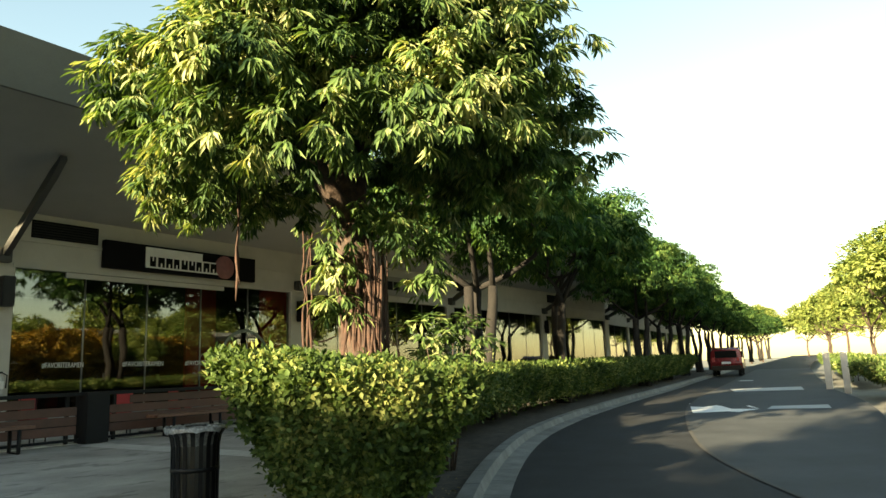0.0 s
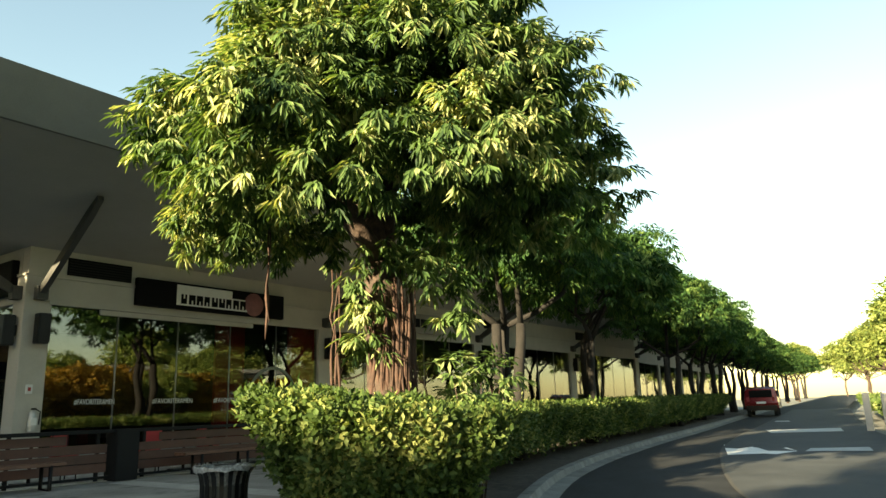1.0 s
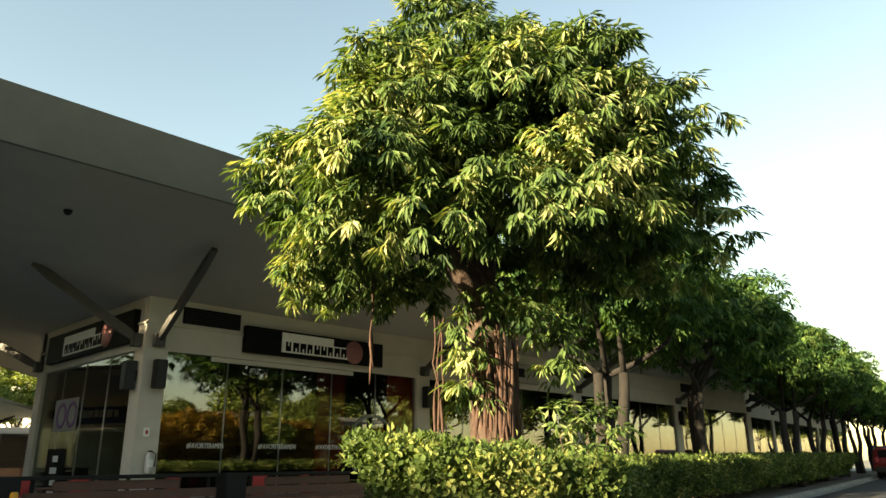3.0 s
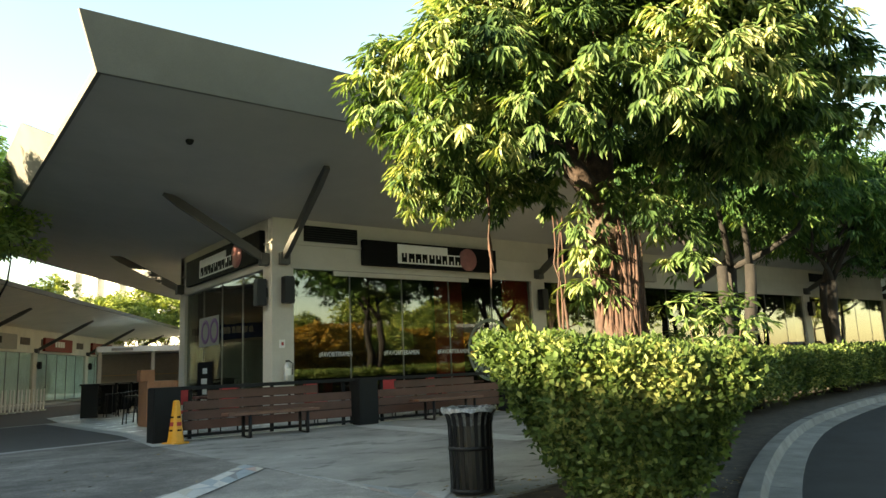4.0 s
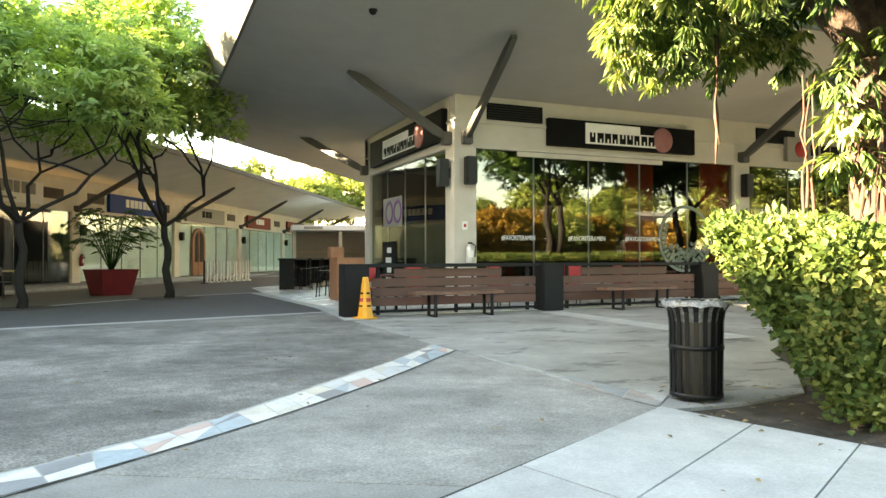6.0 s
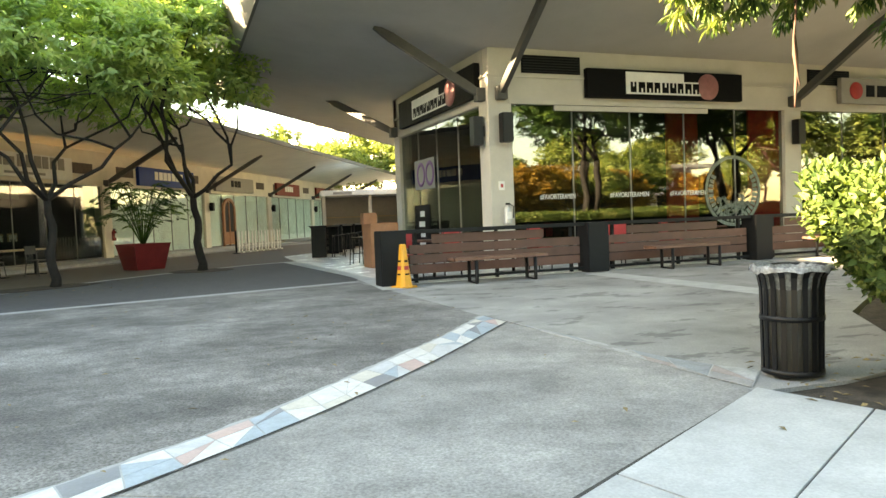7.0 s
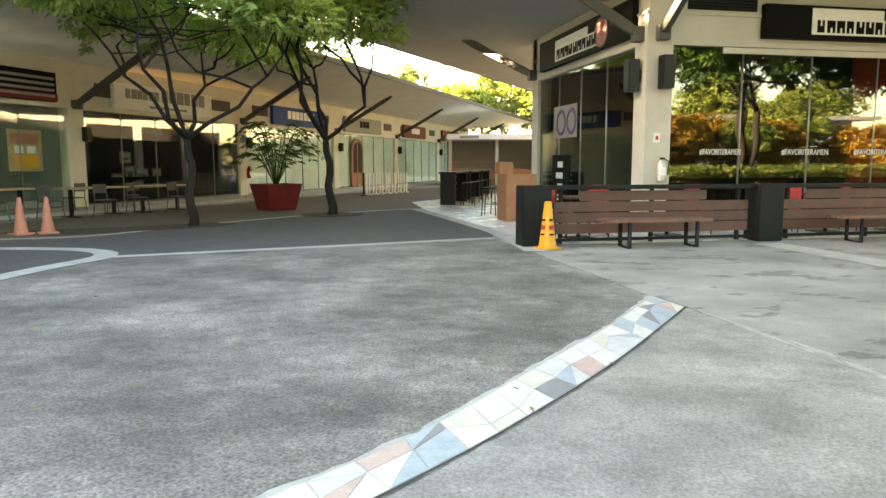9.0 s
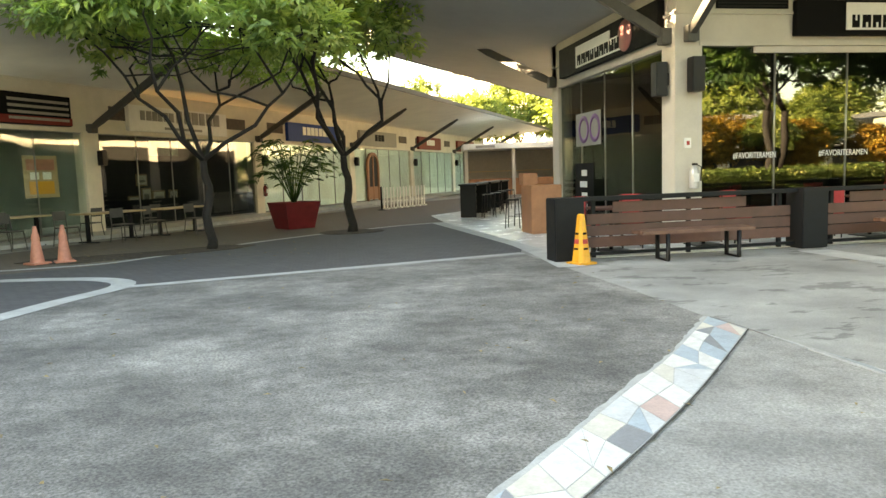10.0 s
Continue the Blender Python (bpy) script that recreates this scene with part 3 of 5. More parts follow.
# wall out of view, added with dark windows for the row's glass to mirror
part("wall", prism([(7.5, 25.82), (19.2, 45), (18.9, 45.1), (7.2, 25.9)], 0, Z_WALL + 0.05), WALL, shop)
for k in range(5):
    pa, pb = Vector((7.2, 25.95)).lerp(Vector((18.9, 45.15)), k / 5 + 0.02), Vector((7.2, 25.95)).lerp(Vector((18.9, 45.15)), k / 5 + 0.18)
    off_ = Vector((-0.043, 0.026))
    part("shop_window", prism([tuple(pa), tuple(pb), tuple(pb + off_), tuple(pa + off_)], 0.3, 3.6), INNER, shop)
part("wall", box(X0 + 0.02, Y0, GLASS_TOP, X1, Y0 + 0.3, Z_WALL + 0.05), WALL, shop)
part("wall", box(X0, Y0 + 0.3, GLASS_TOP, X0 + 0.3, Y1, Z_WALL + 0.05), WALL, shop)
part("wall", box(X1 - 0.3, Y0 + 0.3, 0, X1, Y1, Z_WALL + 0.05), WALL, shop)
part("wall", box(X0, Y1 - 0.3, 0, X1 - 0.3, Y1, Z_WALL + 0.04), WALL, shop)
part("ledge", box(X0 - 0.03, Y0 - 0.05, 4.36, X1, Y0, 4.41), WALL, shop)
part("ledge", box(X0 - 0.05, Y0 - 0.05, 4.36, X0, Y1, 4.41), WALL, shop)
part("ledge", box(X0 + 0.5, Y0 - 0.06, GLASS_TOP - 0.03, X1, Y0, GLASS_TOP + 0.06), WALL, shop)
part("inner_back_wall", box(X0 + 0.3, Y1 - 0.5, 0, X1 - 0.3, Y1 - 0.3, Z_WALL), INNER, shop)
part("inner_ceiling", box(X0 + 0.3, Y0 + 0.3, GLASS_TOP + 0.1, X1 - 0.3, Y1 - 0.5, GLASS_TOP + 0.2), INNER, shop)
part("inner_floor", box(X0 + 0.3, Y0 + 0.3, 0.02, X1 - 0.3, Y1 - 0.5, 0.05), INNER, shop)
for k in range(5):
    x = X0 + BAY * k
    w = 0.56
    part("column", box(x - 0.02, Y0 - 0.05 if k else Y0 - 0.04, 0, x + w, Y0 + 0.5, GLASS_TOP + 0.05 if k else 4.36, 0.01), WALL, shop)
    strut(shop, (x + w / 2, Y0 - 0.1, 3.98), (x + w / 2 - 0.42, Y0 - 3.2, 5.45))
    if k < 4:
        pane_row(shop, (x + w, Y0 + 0.06), (x + BAY - 0.02, Y0 + 0.06), 0.42, GLASS_TOP, 5, SHOPGLASS)
        part("plinth", box(x + w, Y0, 0, x + BAY - 0.02, Y0 + 0.2, 0.42), CHAR, shop)
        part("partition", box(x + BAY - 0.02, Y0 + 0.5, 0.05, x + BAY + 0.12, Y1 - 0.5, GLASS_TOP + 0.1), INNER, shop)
    for vx in (0.86,):
        v = part("vent", box(x + vx, Y0 - 0.03, 4.47, x + vx + 1.56, Y0 + 0.02, 4.88), SIGNBLACK, shop)
        for s in range(6):
            part("louvre", box(x + vx + 0.03, Y0 - 0.045, 4.5 + s * 0.062, x + vx + 1.53, Y0 - 0.03, 4.53 + s * 0.062), CHAR, v)
v = part("vent", box(23.3, Y0 - 0.03, 4.4, 24.6, Y0 + 0.02, 4.76), SIGNBLACK, shop)
part("column", box(X0 - 0.02, Y1 - 0.5, 0, X0 + 0.4, Y1 + 0.02, GLASS_TOP + 0.05, 0.01), WALL, shop)
pane_row(shop, (X0 + 0.08, Y1 - 0.5), (X0 + 0.08, Y0 + 0.5), 0.05, GLASS_TOP, 4, SIDEGLASS)
strut(shop, (X0 - 0.1, Y0 + 0.2, 3.98), (4.72, Y0 + 0.45, 5.44))
strut(shop, (X0 - 0.1, Y1 - 0.2, 3.98), (5.5, 28.0, 5.4))
part("red_panel", box(14.9, Y0 + 0.16, 0.45, 16.05, Y0 + 0.22, GLASS_TOP - 0.02), REDWALL, shop, "deep red panel behind the glass")
part("red_panel", box(12.85, Y0 + 0.9, 0.45, 13.85, Y0 + 1.0, GLASS_TOP - 0.02), REDWALL, shop, "deep red panel behind the glass")
part("pelmet", box(8.9, Y0 - 0.02, GLASS_TOP - 0.16, 13.4, Y0 + 0.03, GLASS_TOP - 0.04), WALL, shop)
part("fire_alarm", box(7.37, Y0 - 0.075, 1.78, 7.51, Y0 - 0.04, 1.98, 0.006), SIGNWHITE, shop)
part("fire_alarm_button", box(7.41, Y0 - 0.082, 1.84, 7.47, Y0 - 0.074, 1.92), SIGNRED, shop)
part("camera_dome", lathe([(0.0, -0.1), (0.05, -0.08), (0.075, -0.03), (0.08, 0.0)], 14), CHAR, shop).location = (4.16, 15.37, 5.57)

# ---- the next shop building along the drive ----
nxt = thing("far_shop_building", "further cream shop building under a brown-edged canopy", "building", kind="structure", at=(47.2, 21.0, 0), turn=7)
canopy(nxt, [(0.3, 0.0), (44, 0.0), (44, 7.0), (0.3, 7.0)], [(0.3, -4.6), (48, -4.6), (48, 11.0), (0.3, 11.0)], SOFFIT, [[(0, 1, 0.9, 0.9)], [(0, 1, 0.7, 0.7)], [(0, 1, 0.5, 0.5)], [(0, 1, 0.7, 0.7)]])
part("wall", box(0.3, 0, 3.5, 44, 0.3, Z_WALL + 0.05), WALL, nxt)
part("wall", box(0.3, 6.7, 0, 44, 7.0, Z_WALL + 0.05), WALL, nxt)
part("wall", box(0.3, 0.3, 0, 0.6, 6.7, Z_WALL + 0.05), WALL, nxt)
part("wall", box(43.7, 0.3, 0, 44, 6.7, Z_WALL + 0.05), WALL, nxt)
part("inner_back_wall", box(0.6, 3.0, 0, 43.7, 3.2, 3.6), INNER, nxt)
for k in range(5):
    part("column", box(0.25 + 8.6 * k, -0.05, 0, 0.8 + 8.6 * k, 0.4, 3.55, 0.01), WALL, nxt)
    pane_row(nxt, (0.8 + 8.6 * k, 0.06), (8.85 + 8.6 * k, 0.06), 0.3, 3.5, 4, SHOPGLASS)
    strut(nxt, (0.5 + 8.6 * k, -0.1, 3.98), (0.5 + 8.6 * k, -3.2, 5.52))
nxt.scale = (1, 1, 1.14)

# ---- unseen taller blocks added west of the plaza to cast its shade ----
for y0, y1, h in ((-4, 20.5, 10.3), (20.8, 46, 14.2)):
    wb = thing("west_block", "plain unseen block added to shade the plaza", "building", kind="structure", at=(-34, y0, -0.14))
    part("wall", box(0, 0, 0, 4, y1 - y0, h), WALL, wb)
    part("parapet", box(-0.1, -0.1, h, 4.1, y1 - y0 + 0.1, h + 0.14), SIGNGREY, wb)
    for z in range(2, int(h) - 2, 3):
        for y in range(2, int(y1 - y0) - 2, 4):
            part("window", box(3.97, y, z, 4.04, y + 1.8, z + 1.5), INNER, wb)

# ---- row of shops across the plaza ----
row = thing("shop_row", "long cream row of shops under a flaring canopy", "building", kind="structure", at=(-2.1, 35.65, 0), turn=61)
RB, R0, R1 = 8.64, -5, 4
rx0, rx1 = RB * R0, RB * R1
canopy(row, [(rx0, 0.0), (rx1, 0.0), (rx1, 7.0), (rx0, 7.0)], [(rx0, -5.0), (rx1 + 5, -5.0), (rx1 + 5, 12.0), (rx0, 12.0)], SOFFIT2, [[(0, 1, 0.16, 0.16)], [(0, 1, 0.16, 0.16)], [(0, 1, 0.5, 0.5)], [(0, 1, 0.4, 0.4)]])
part("wall", box(rx0, 0, 3.45, rx1, 0.3, Z_WALL + 0.05), WALL2, row)
part("wall", box(rx0, 6.7, 0, rx1, 7.0, Z_WALL + 0.05), WALL2, row)
part("wall", box(rx0, 0.3, 0, rx0 + 0.3, 6.7, Z_WALL + 0.05), WALL2, row)
part("wall", box(rx1 - 0.3, 0.3, 0, rx1, 6.7, Z_WALL + 0.05), WALL2, row)
part("inner_back_wall", box(rx0 + 0.3, 3.8, 0.1, rx1 - 0.3, 4.0, 3.6), INNER2, row)
part("inner_ceiling", box(rx0 + 0.3, 0.3, 3.6, rx1 - 0.3, 3.8, 3.7), INNER2, row)
part("inner_floor", box(rx0 + 0.3, 0.3, 0.05, rx1 - 0.3, 3.8, 0.1), BAND, row)
for k in range(R0, R1 + 1):
    x = RB * k
    if k < R1:
        part("column", box(x - 0.28, -0.05, 0, x + 0.28, 0.35, 3.5, 0.01), WALL2, row)
        dark = k in (-1, -3)
        pane_row(row, (x + 0.28, 0.06), (x + RB - 0.28, 0.06), 0.15, 3.45, 5, ROWGLASS if dark else CLEARGLASS)
        if dark:
            # black sheet added behind the glass for the shade of an unlit room
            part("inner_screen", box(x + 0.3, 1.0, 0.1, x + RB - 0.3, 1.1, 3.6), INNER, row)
        elif k >= 0:
            # pale film; past bay 0 it stands in for bright glass and lit rooms
            part("inner_screen", box(x + 0.3, 0.1, 0.1, x + RB - 0.3, 0.115, 3.45), FROST, row, "pale frosted film behind the shop glass")
        part("partition", box(x + RB - 0.08, 0.35, 0.1, x + RB + 0.08, 3.8, 3.6), INNER2, row)
        part("lower_panel", box(x + 0.3, 0.12, 0.15, x + RB - 0.3, 0.16, 1.1 if dark else 0.4), CHAR if dark else BAND, row)
        for vx in (0.8, RB - 2.0):
            part("vent", box(x + vx, -0.03, 3.95, x + vx + 1.2, 0.02, 4.42), material("vent_slot", (0.1, 0.075, 0.06), 0.7) if k == R0 and vx < 1 else bpy.data.materials["vent_slot"], row)
    strut(row, (x if k < R1 else x - 0.2, -0.1, 3.6), (x if k < R1 else x - 0.2, -3.2, 5.52))
row.scale = (1, 1, 0.87)
# soil strips round the plaza trees
for pts in ([(-5.6, 20.3), (-4.4, 19.7), (-3.2, 20.2), (-1.6, 21.1), (-1.2, 21.8), (-1.9, 22.2), (-3.2, 21.4), (-5.3, 20.9)], [(1.07 + 0.85 * math.cos(t), 24.35 + 0.75 * math.sin(t)) for t in np.linspace(0, 6.28, 17)[:-1]]):
    tagged(part("tree_pit", prism(pts, -0.01, 0.016), SOIL), "bare soil pit at a plaza tree's foot", "soil", kind="structure")


# ---- signs ----
def sign(name, label, at, turn, w, h, mat, bars, disc=None, group="shop signs"):
    """A box sign with its lettering as plain raised bars. bars: (x, z, width, height, material)."""
    s = thing(name, label, "sign", group, at=at, turn=turn)
    part("box", box(0, -0.16, 0, w, 0, h, 0.012), mat, s)
    for x, z, bw, bh, m in bars:
        part("bar", box(x, -0.185, z, x + bw, -0.161, z + bh), m, s)
    if disc:
        x, z, r, m = disc
        bm = lathe([(0, 0.03), (r * 0.97, 0.03), (r, 0.015), (r, 0)], 28)
        d = part("disc", bm, m, s)
        d.matrix_basis = pose(x, -0.161, z, 90, 0, 0)
    return s


def lettering(x, z, w, h, n, mat):
    out, step = [], w / n
    for i in range(n):
        out.append((x + i * step, z, step * (0.8 if i % 3 else 0.7), h, mat))
    return out


def lettering_mesh(words, w, h):
    """Letters of the built-in font as a thin raised mesh, w wide and h high, facing -y."""
    curve = bpy.data.curves.new("letters", "FONT")
    curve.body, curve.extrude = words, 0.002
    ob = bpy.data.objects.new("letters", curve)
    scene.collection.objects.link(ob)
    me = bpy.data.meshes.new_from_object(ob.evaluated_get(bpy.context.evaluated_depsgraph_get()))
    bpy.data.objects.remove(ob)
    xs, ys = [v.co.x for v in me.vertices], [v.co.y for v in me.vertices]
    kx, ky = w / (max(xs) - min(xs)), h / (max(ys) - min(ys))
    for v in me.vertices:
        v.co = ((v.co.x - min(xs)) * kx, -0.004 - v.co.z, (v.co.y - min(ys)) * ky)
    return me


def dark_sign_bars(k):
    bars = [(1.08 * k, 0.43, 1.72 * k, 0.2, SIGNWHITE), (1.08 * k, 0.1, 2.35 * k, 0.33, SIGNWHITE)]
    return bars


nagi = sign("shop_sign", "wide black box sign with white lettering and a pink disc", (9.72, Y0 - 0.01, 3.93), 0, 4.69, 0.69, SIGNBLACK, dark_sign_bars(1), (3.56, 0.33, 0.33, SIGNPINK))
for x, z, w, h, m in lettering(1.2, 0.14, 2.1, 0.25, 9, SIGNBLACK):
    part("bar", box(x, -0.2, z, x + w, -0.186, z + h), SIGNBLACK, nagi)
    part("notch", box(x + w * 0.38, -0.203, z + (0.0 if int(x * 50) % 2 else h * 0.55), x + w * 0.62, -0.199, z + (h * 0.4 if int(x * 50) % 2 else h)), SIGNWHITE, nagi)
side_sign = sign("shop_sign", "black box sign with white lettering on the side wall", (X0 - 0.01, 24.78, 3.96), -90, 5.8, 0.78, SIGNBLACK, dark_sign_bars(1.25), (4.3, 0.36, 0.34, SIGNPINK))
for x, z, w, h, m in lettering(1.5, 0.14, 2.6, 0.25, 9, SIGNBLACK):
    part("bar", box(x, -0.2, z, x + w, -0.186, z + h), SIGNBLACK, side_sign)
    part("notch", box(x + w * 0.38, -0.203, z + (0.0 if int(x * 50) % 2 else h * 0.55), x + w * 0.62, -0.199, z + (h * 0.4 if int(x * 50) % 2 else h)), SIGNWHITE, side_sign)
sign("shop_sign", "grey box sign with a pale disc and dark lettering", (17.93, Y0 - 0.01, 3.96), 0, 4.4, 0.71, SIGNGREY, lettering(0.95, 0.2, 2.6, 0.32, 6, SIGNBLACK), (0.55, 0.36, 0.24, SIGNRED))
ROWM = pose(-2.1, 35.65, 0, 0, 0, 61)


def row_at(x, y, z):
    return tuple(ROWM @ Vector((x, y, z * 0.87)))


stripes = [(2.6, 0.12 + 0.16 * i, 1.9, 0.07, SIGNGREY) for i in range(4)]
sign("shop_sign", "black striped box sign with white script lettering", row_at(-14.0, -0.01, 3.6), 61, 4.6, 0.82, SIGNBLACK, stripes + lettering(0.3, 0.42, 2.0, 0.36, 4, SIGNWHITE) + [(0.0, 0.02, 4.6, 0.2, SIGNMAROON)])
sign("shop_sign", "white box sign with dark serif lettering", row_at(-7.2, -0.01, 3.6), 61, 5.0, 0.82, SIGNWHITE, lettering(0.5, 0.36, 1.6, 0.3, 6, SIGNGREY) + lettering(2.2, 0.34, 2.4, 0.42, 6, SIGNGREY) + [(1.6, 0.1, 1.9, 0.08, SIGNGREY)])
sign("shop_sign", "blue box sign with white rounded lettering", row_at(2.2, -0.01, 3.6), 61, 4.9, 0.82, SIGNBLUE, lettering(1.25, 0.3, 2.6, 0.36, 7, SIGNWHITE))
sign("shop_sign", "grey box sign with dark script lettering", row_at(9.5, -0.01, 3.6), 61, 5.0, 0.82, SIGNGREY, lettering(1.9, 0.28, 1.3, 0.36, 3, SIGNBLACK))
for x in (18.3, 26.6):
    sign("shop_sign", "maroon box sign with pale lettering", row_at(x, -0.01, 3.6), 61, 4.4, 0.82, SIGNMAROON, lettering(1.5, 0.28, 1.6, 0.36, 4, SIGNWHITE))

# round decal and slogan bars on the corner shop's glass
decal = thing("window_decal", "round pale wreath decal stuck on the shop window", "decal", at=(14.23, Y0 + 0.04, 1.62))
ring = bmesh.new()
for k in range(40):
    a, b = 2 * math.pi * k / 40, 2 * math.pi * (k + 1) / 40
    vs = [ring.verts.new((r * math.cos(t), -0.004, r * math.sin(t))) for r, t in ((0.84, a), (0.93, a), (0.93, b), (0.84, b))]
    ring.faces.new(vs)
part("ring", ring, DECAL, decal)
for k in range(26):
    t = radians(150 + k * 240 / 25)
    blk = part("mark", box(-0.045, -0.006, -0.075, 0.045, -0.002, 0.075), DECAL, decal)
    blk.matrix_basis = pose(0.74 * math.cos(t), 0, 0.74 * math.sin(t), 0, 90 - math.degrees(t), 0)
decal_rng = np.random.default_rng(3)
wreath = np.array([(0.5 * math.cos(t) * r, 0, -0.15 + 0.42 * math.sin(t) * r) for t, r in zip(decal_rng.uniform(3.3, 6.1, 70), decal_rng.uniform(0.5, 1.1, 70))])
spin_ = decal_rng.uniform(0, 6.28, 70)
part("wreath", leaf_mesh("wreath", wreath, np.c_[np.cos(spin_), np.zeros(70), np.sin(spin_)], np.tile([0.0, -1.0, 0.0], (70, 1)), np.full(70, 0.2), np.full(70, 0.08), DECAL), None, decal)
for x, w in ((8.48, 0.95), (10.41, 1.14), (12.2, 1.13)):
    slogan = thing("window_lettering", "small white slogan lettering on the window", "lettering", "window lettering", at=(x, Y0 + 0.04, 1.53))
    part("letters", lettering_mesh("#FAVORITERAMEN", w, 0.13), SIGNWHITE, slogan)

# posters on the side window
purple = material("purple_print", (0.16, 0.06, 0.2), 0.5, var=0.1)
po_side = thing("window_poster", "white poster with a purple ring on the side window", "poster", at=(X0 + 0.055, 24.1, 2.05), turn=-90)
part("sheet", box(0, -0.006, 0, 1.7, 0.0, 0.86), SIGNGREY, po_side)
for cx in (0.55, 1.3):
    ring_ = part("ring", lathe([(0.24, 0.0), (0.24, 0.008), (0.36, 0.008), (0.36, 0.0)], 28), purple, po_side)
    ring_.matrix_basis = pose(cx, -0.006, 0.43, 90, 0, 0)
banner = thing("window_poster", "tall dark banner with pale marks on the side window", "poster", at=(X0 + 0.055, 24.2, 0.2), turn=-90)
part("sheet", box(0, -0.006, 0, 1.3, 0.0, 1.4), SIGNBLACK, banner)
for i in range(4):
    part("mark", box(0.35 + 0.12 * (i % 2), -0.012, 0.16 + i * 0.3, 0.85, -0.006, 0.32 + i * 0.3), SIGNWHITE, banner)


def wall_speaker(at, turn):
    s = thing("wall_lamp", "black box lamp fixed on the column", "lamp", "column lamps", at=at, turn=turn)
    part("body", box(-0.13, -0.3, -0.33, 0.13, -0.06, 0.33, 0.015), BLACKMETAL, s)
    part("bracket", box(-0.05, -0.07, -0.12, 0.05, 0.0, 0.12), BLACKMETAL, s)


wall_speaker((7.52, Y0 - 0.05, 3.18), 0)
wall_speaker((X0 - 0.02, Y0 + 0.25, 3.15), -90)
for k in (1, 2, 3):
    wall_speaker((X0 + BAY * k + 0.28, Y0 - 0.05, 3.15), 0)


def extinguisher(at, mat, turn=0, group="fire extinguishers"):
    e = thing("fire_extinguisher", "fire extinguisher hung on a column", "extinguisher", group, at=at, turn=turn)
    part("cylinder", lathe([(0.0, 0), (0.085, 0.01), (0.09, 0.05), (0.09, 0.36), (0.05, 0.44), (0.025, 0.46), (0.0, 0.47)], 16), mat, e)
    part("valve", box(-0.03, -0.09, 0.46, 0.03, 0.04, 0.5, 0.006), BLACKMETAL, e)
    part("hose", tube([(0.02, -0.05, 0.48), (0.13, -0.05, 0.42), (0.12, -0.04, 0.15)], [0.012, 0.012, 0.015], 6), BLACKMETAL, e)
    part("label", box(-0.055, -0.096, 0.14, 0.055, -0.088, 0.3), SIGNWHITE, e)


extinguisher((7.52, Y0 - 0.16, 0.98), BODYGREY)
extinguisher(row_at(0.1, -0.2, 0.9), CARRED, 61)

# ---- terrace fence and benches ----
POSTS = [3.8, 8.07, 12.35, 16.62, 20.9, 25.2]
for i, x in enumerate(POSTS):
    p = tagged(part("fence_pillar", box(x, 15.98, 0, x + 0.48, 16.42, 1.0, 0.015), CHAR), "square charcoal-painted pillar of the terrace fence", "pillar", "fence pillars")
slat_me = {}
for x0, x1 in zip(POSTS, POSTS[1:]):
    f = thing("terrace_fence", "low fence of wide brown slats between dark pillars", "fence", "terrace fences", at=(x0 + 0.48, 16.2, 0))
    w = x1 - x0 - 0.48
    part("top_rail", box(0, -0.1, 0.93, w, 0.1, 1.0, 0.008), CHAR, f)
    part("foot_rail", box(0, -0.03, 0.06, w, 0.03, 0.11), CHAR, f)
    for px in (0.25, w / 2, w - 0.25):
        part("upright", box(px - 0.03, 0.02, 0.02, px + 0.03, 0.08, 0.93), CHAR, f)
    for s in range(4):
        z = 0.19 + s * 0.182
        part("slat", box(0.1 if s < 3 else 0.55, -0.045 + 0.02 * (s == 3), z, w - 0.1 if s < 3 else w - 0.9, -0.01, z + 0.168, 0.006), WOODSLAT, f)
for x in (4.98, 9.25, 13.5, 17.8):
    b = thing("bench", "long bench with a brown slat seat on black steel loops", "bench", "benches", at=(x, 15.62, 0))
    for s in range(3):
        part("seat_board", box(0, -0.2 + s * 0.137, 0.42, 1.86, -0.073 + s * 0.137, 0.475, 0.006), BENCHWOOD, b)
    for lx in (0.42, 1.6):
        part("leg_loop", tube([(lx, -0.17, 0.43), (lx, -0.17, 0.02), (lx, 0.17, 0.02), (lx, 0.17, 0.43)], [0.034] * 4, 4), BLACKMETAL, b)

# ---- litter bin ----
bin_ = thing("litter_bin", "round black slatted steel litter bin with a clear liner", "bin", at=(4.38, 7.64, 0))
for k in range(19):
    a = 2 * math.pi * k / 19
    bm = bmesh.new()
    prof = [(0.2, 0.03), (0.203, 0.3), (0.207, 0.62), (0.222, 0.7), (0.262, 0.76)]
    vs = []
    for r, z in prof:
        vs.append([bm.verts.new((r * math.cos(a + q), r * math.sin(a + q), z)) for q in (-0.085, 0.085)] + [bm.verts.new(((r - 0.008) * math.cos(a + q), (r - 0.008) * math.sin(a + q), z)) for q in (0.085, -0.085)])
    for r, s in zip(vs, vs[1:]):
        for j in range(4):
            bm.faces.new((r[j], r[(j + 1) % 4], s[(j + 1) % 4], s[j]))
    bm.faces.new(vs[0][::-1])
    bm.faces.new(vs[-1])
    part("slat", bm, BLACKMETAL, bin_)
for z, r in ((0.03, 0.2), (0.4, 0.206), (0.74, 0.25)):
    part("hoop", lathe([(r - 0.012, z), (r + 0.004, z), (r + 0.004, z + 0.035), (r - 0.012, z + 0.035), (r - 0.012, z)], 32), BLACKMETAL, bin_)
part("inner_can", lathe([(0.0, 0.02), (0.175, 0.02), (0.185, 0.7)], 24), STEEL, bin_)
bm = bmesh.new()
rings = []
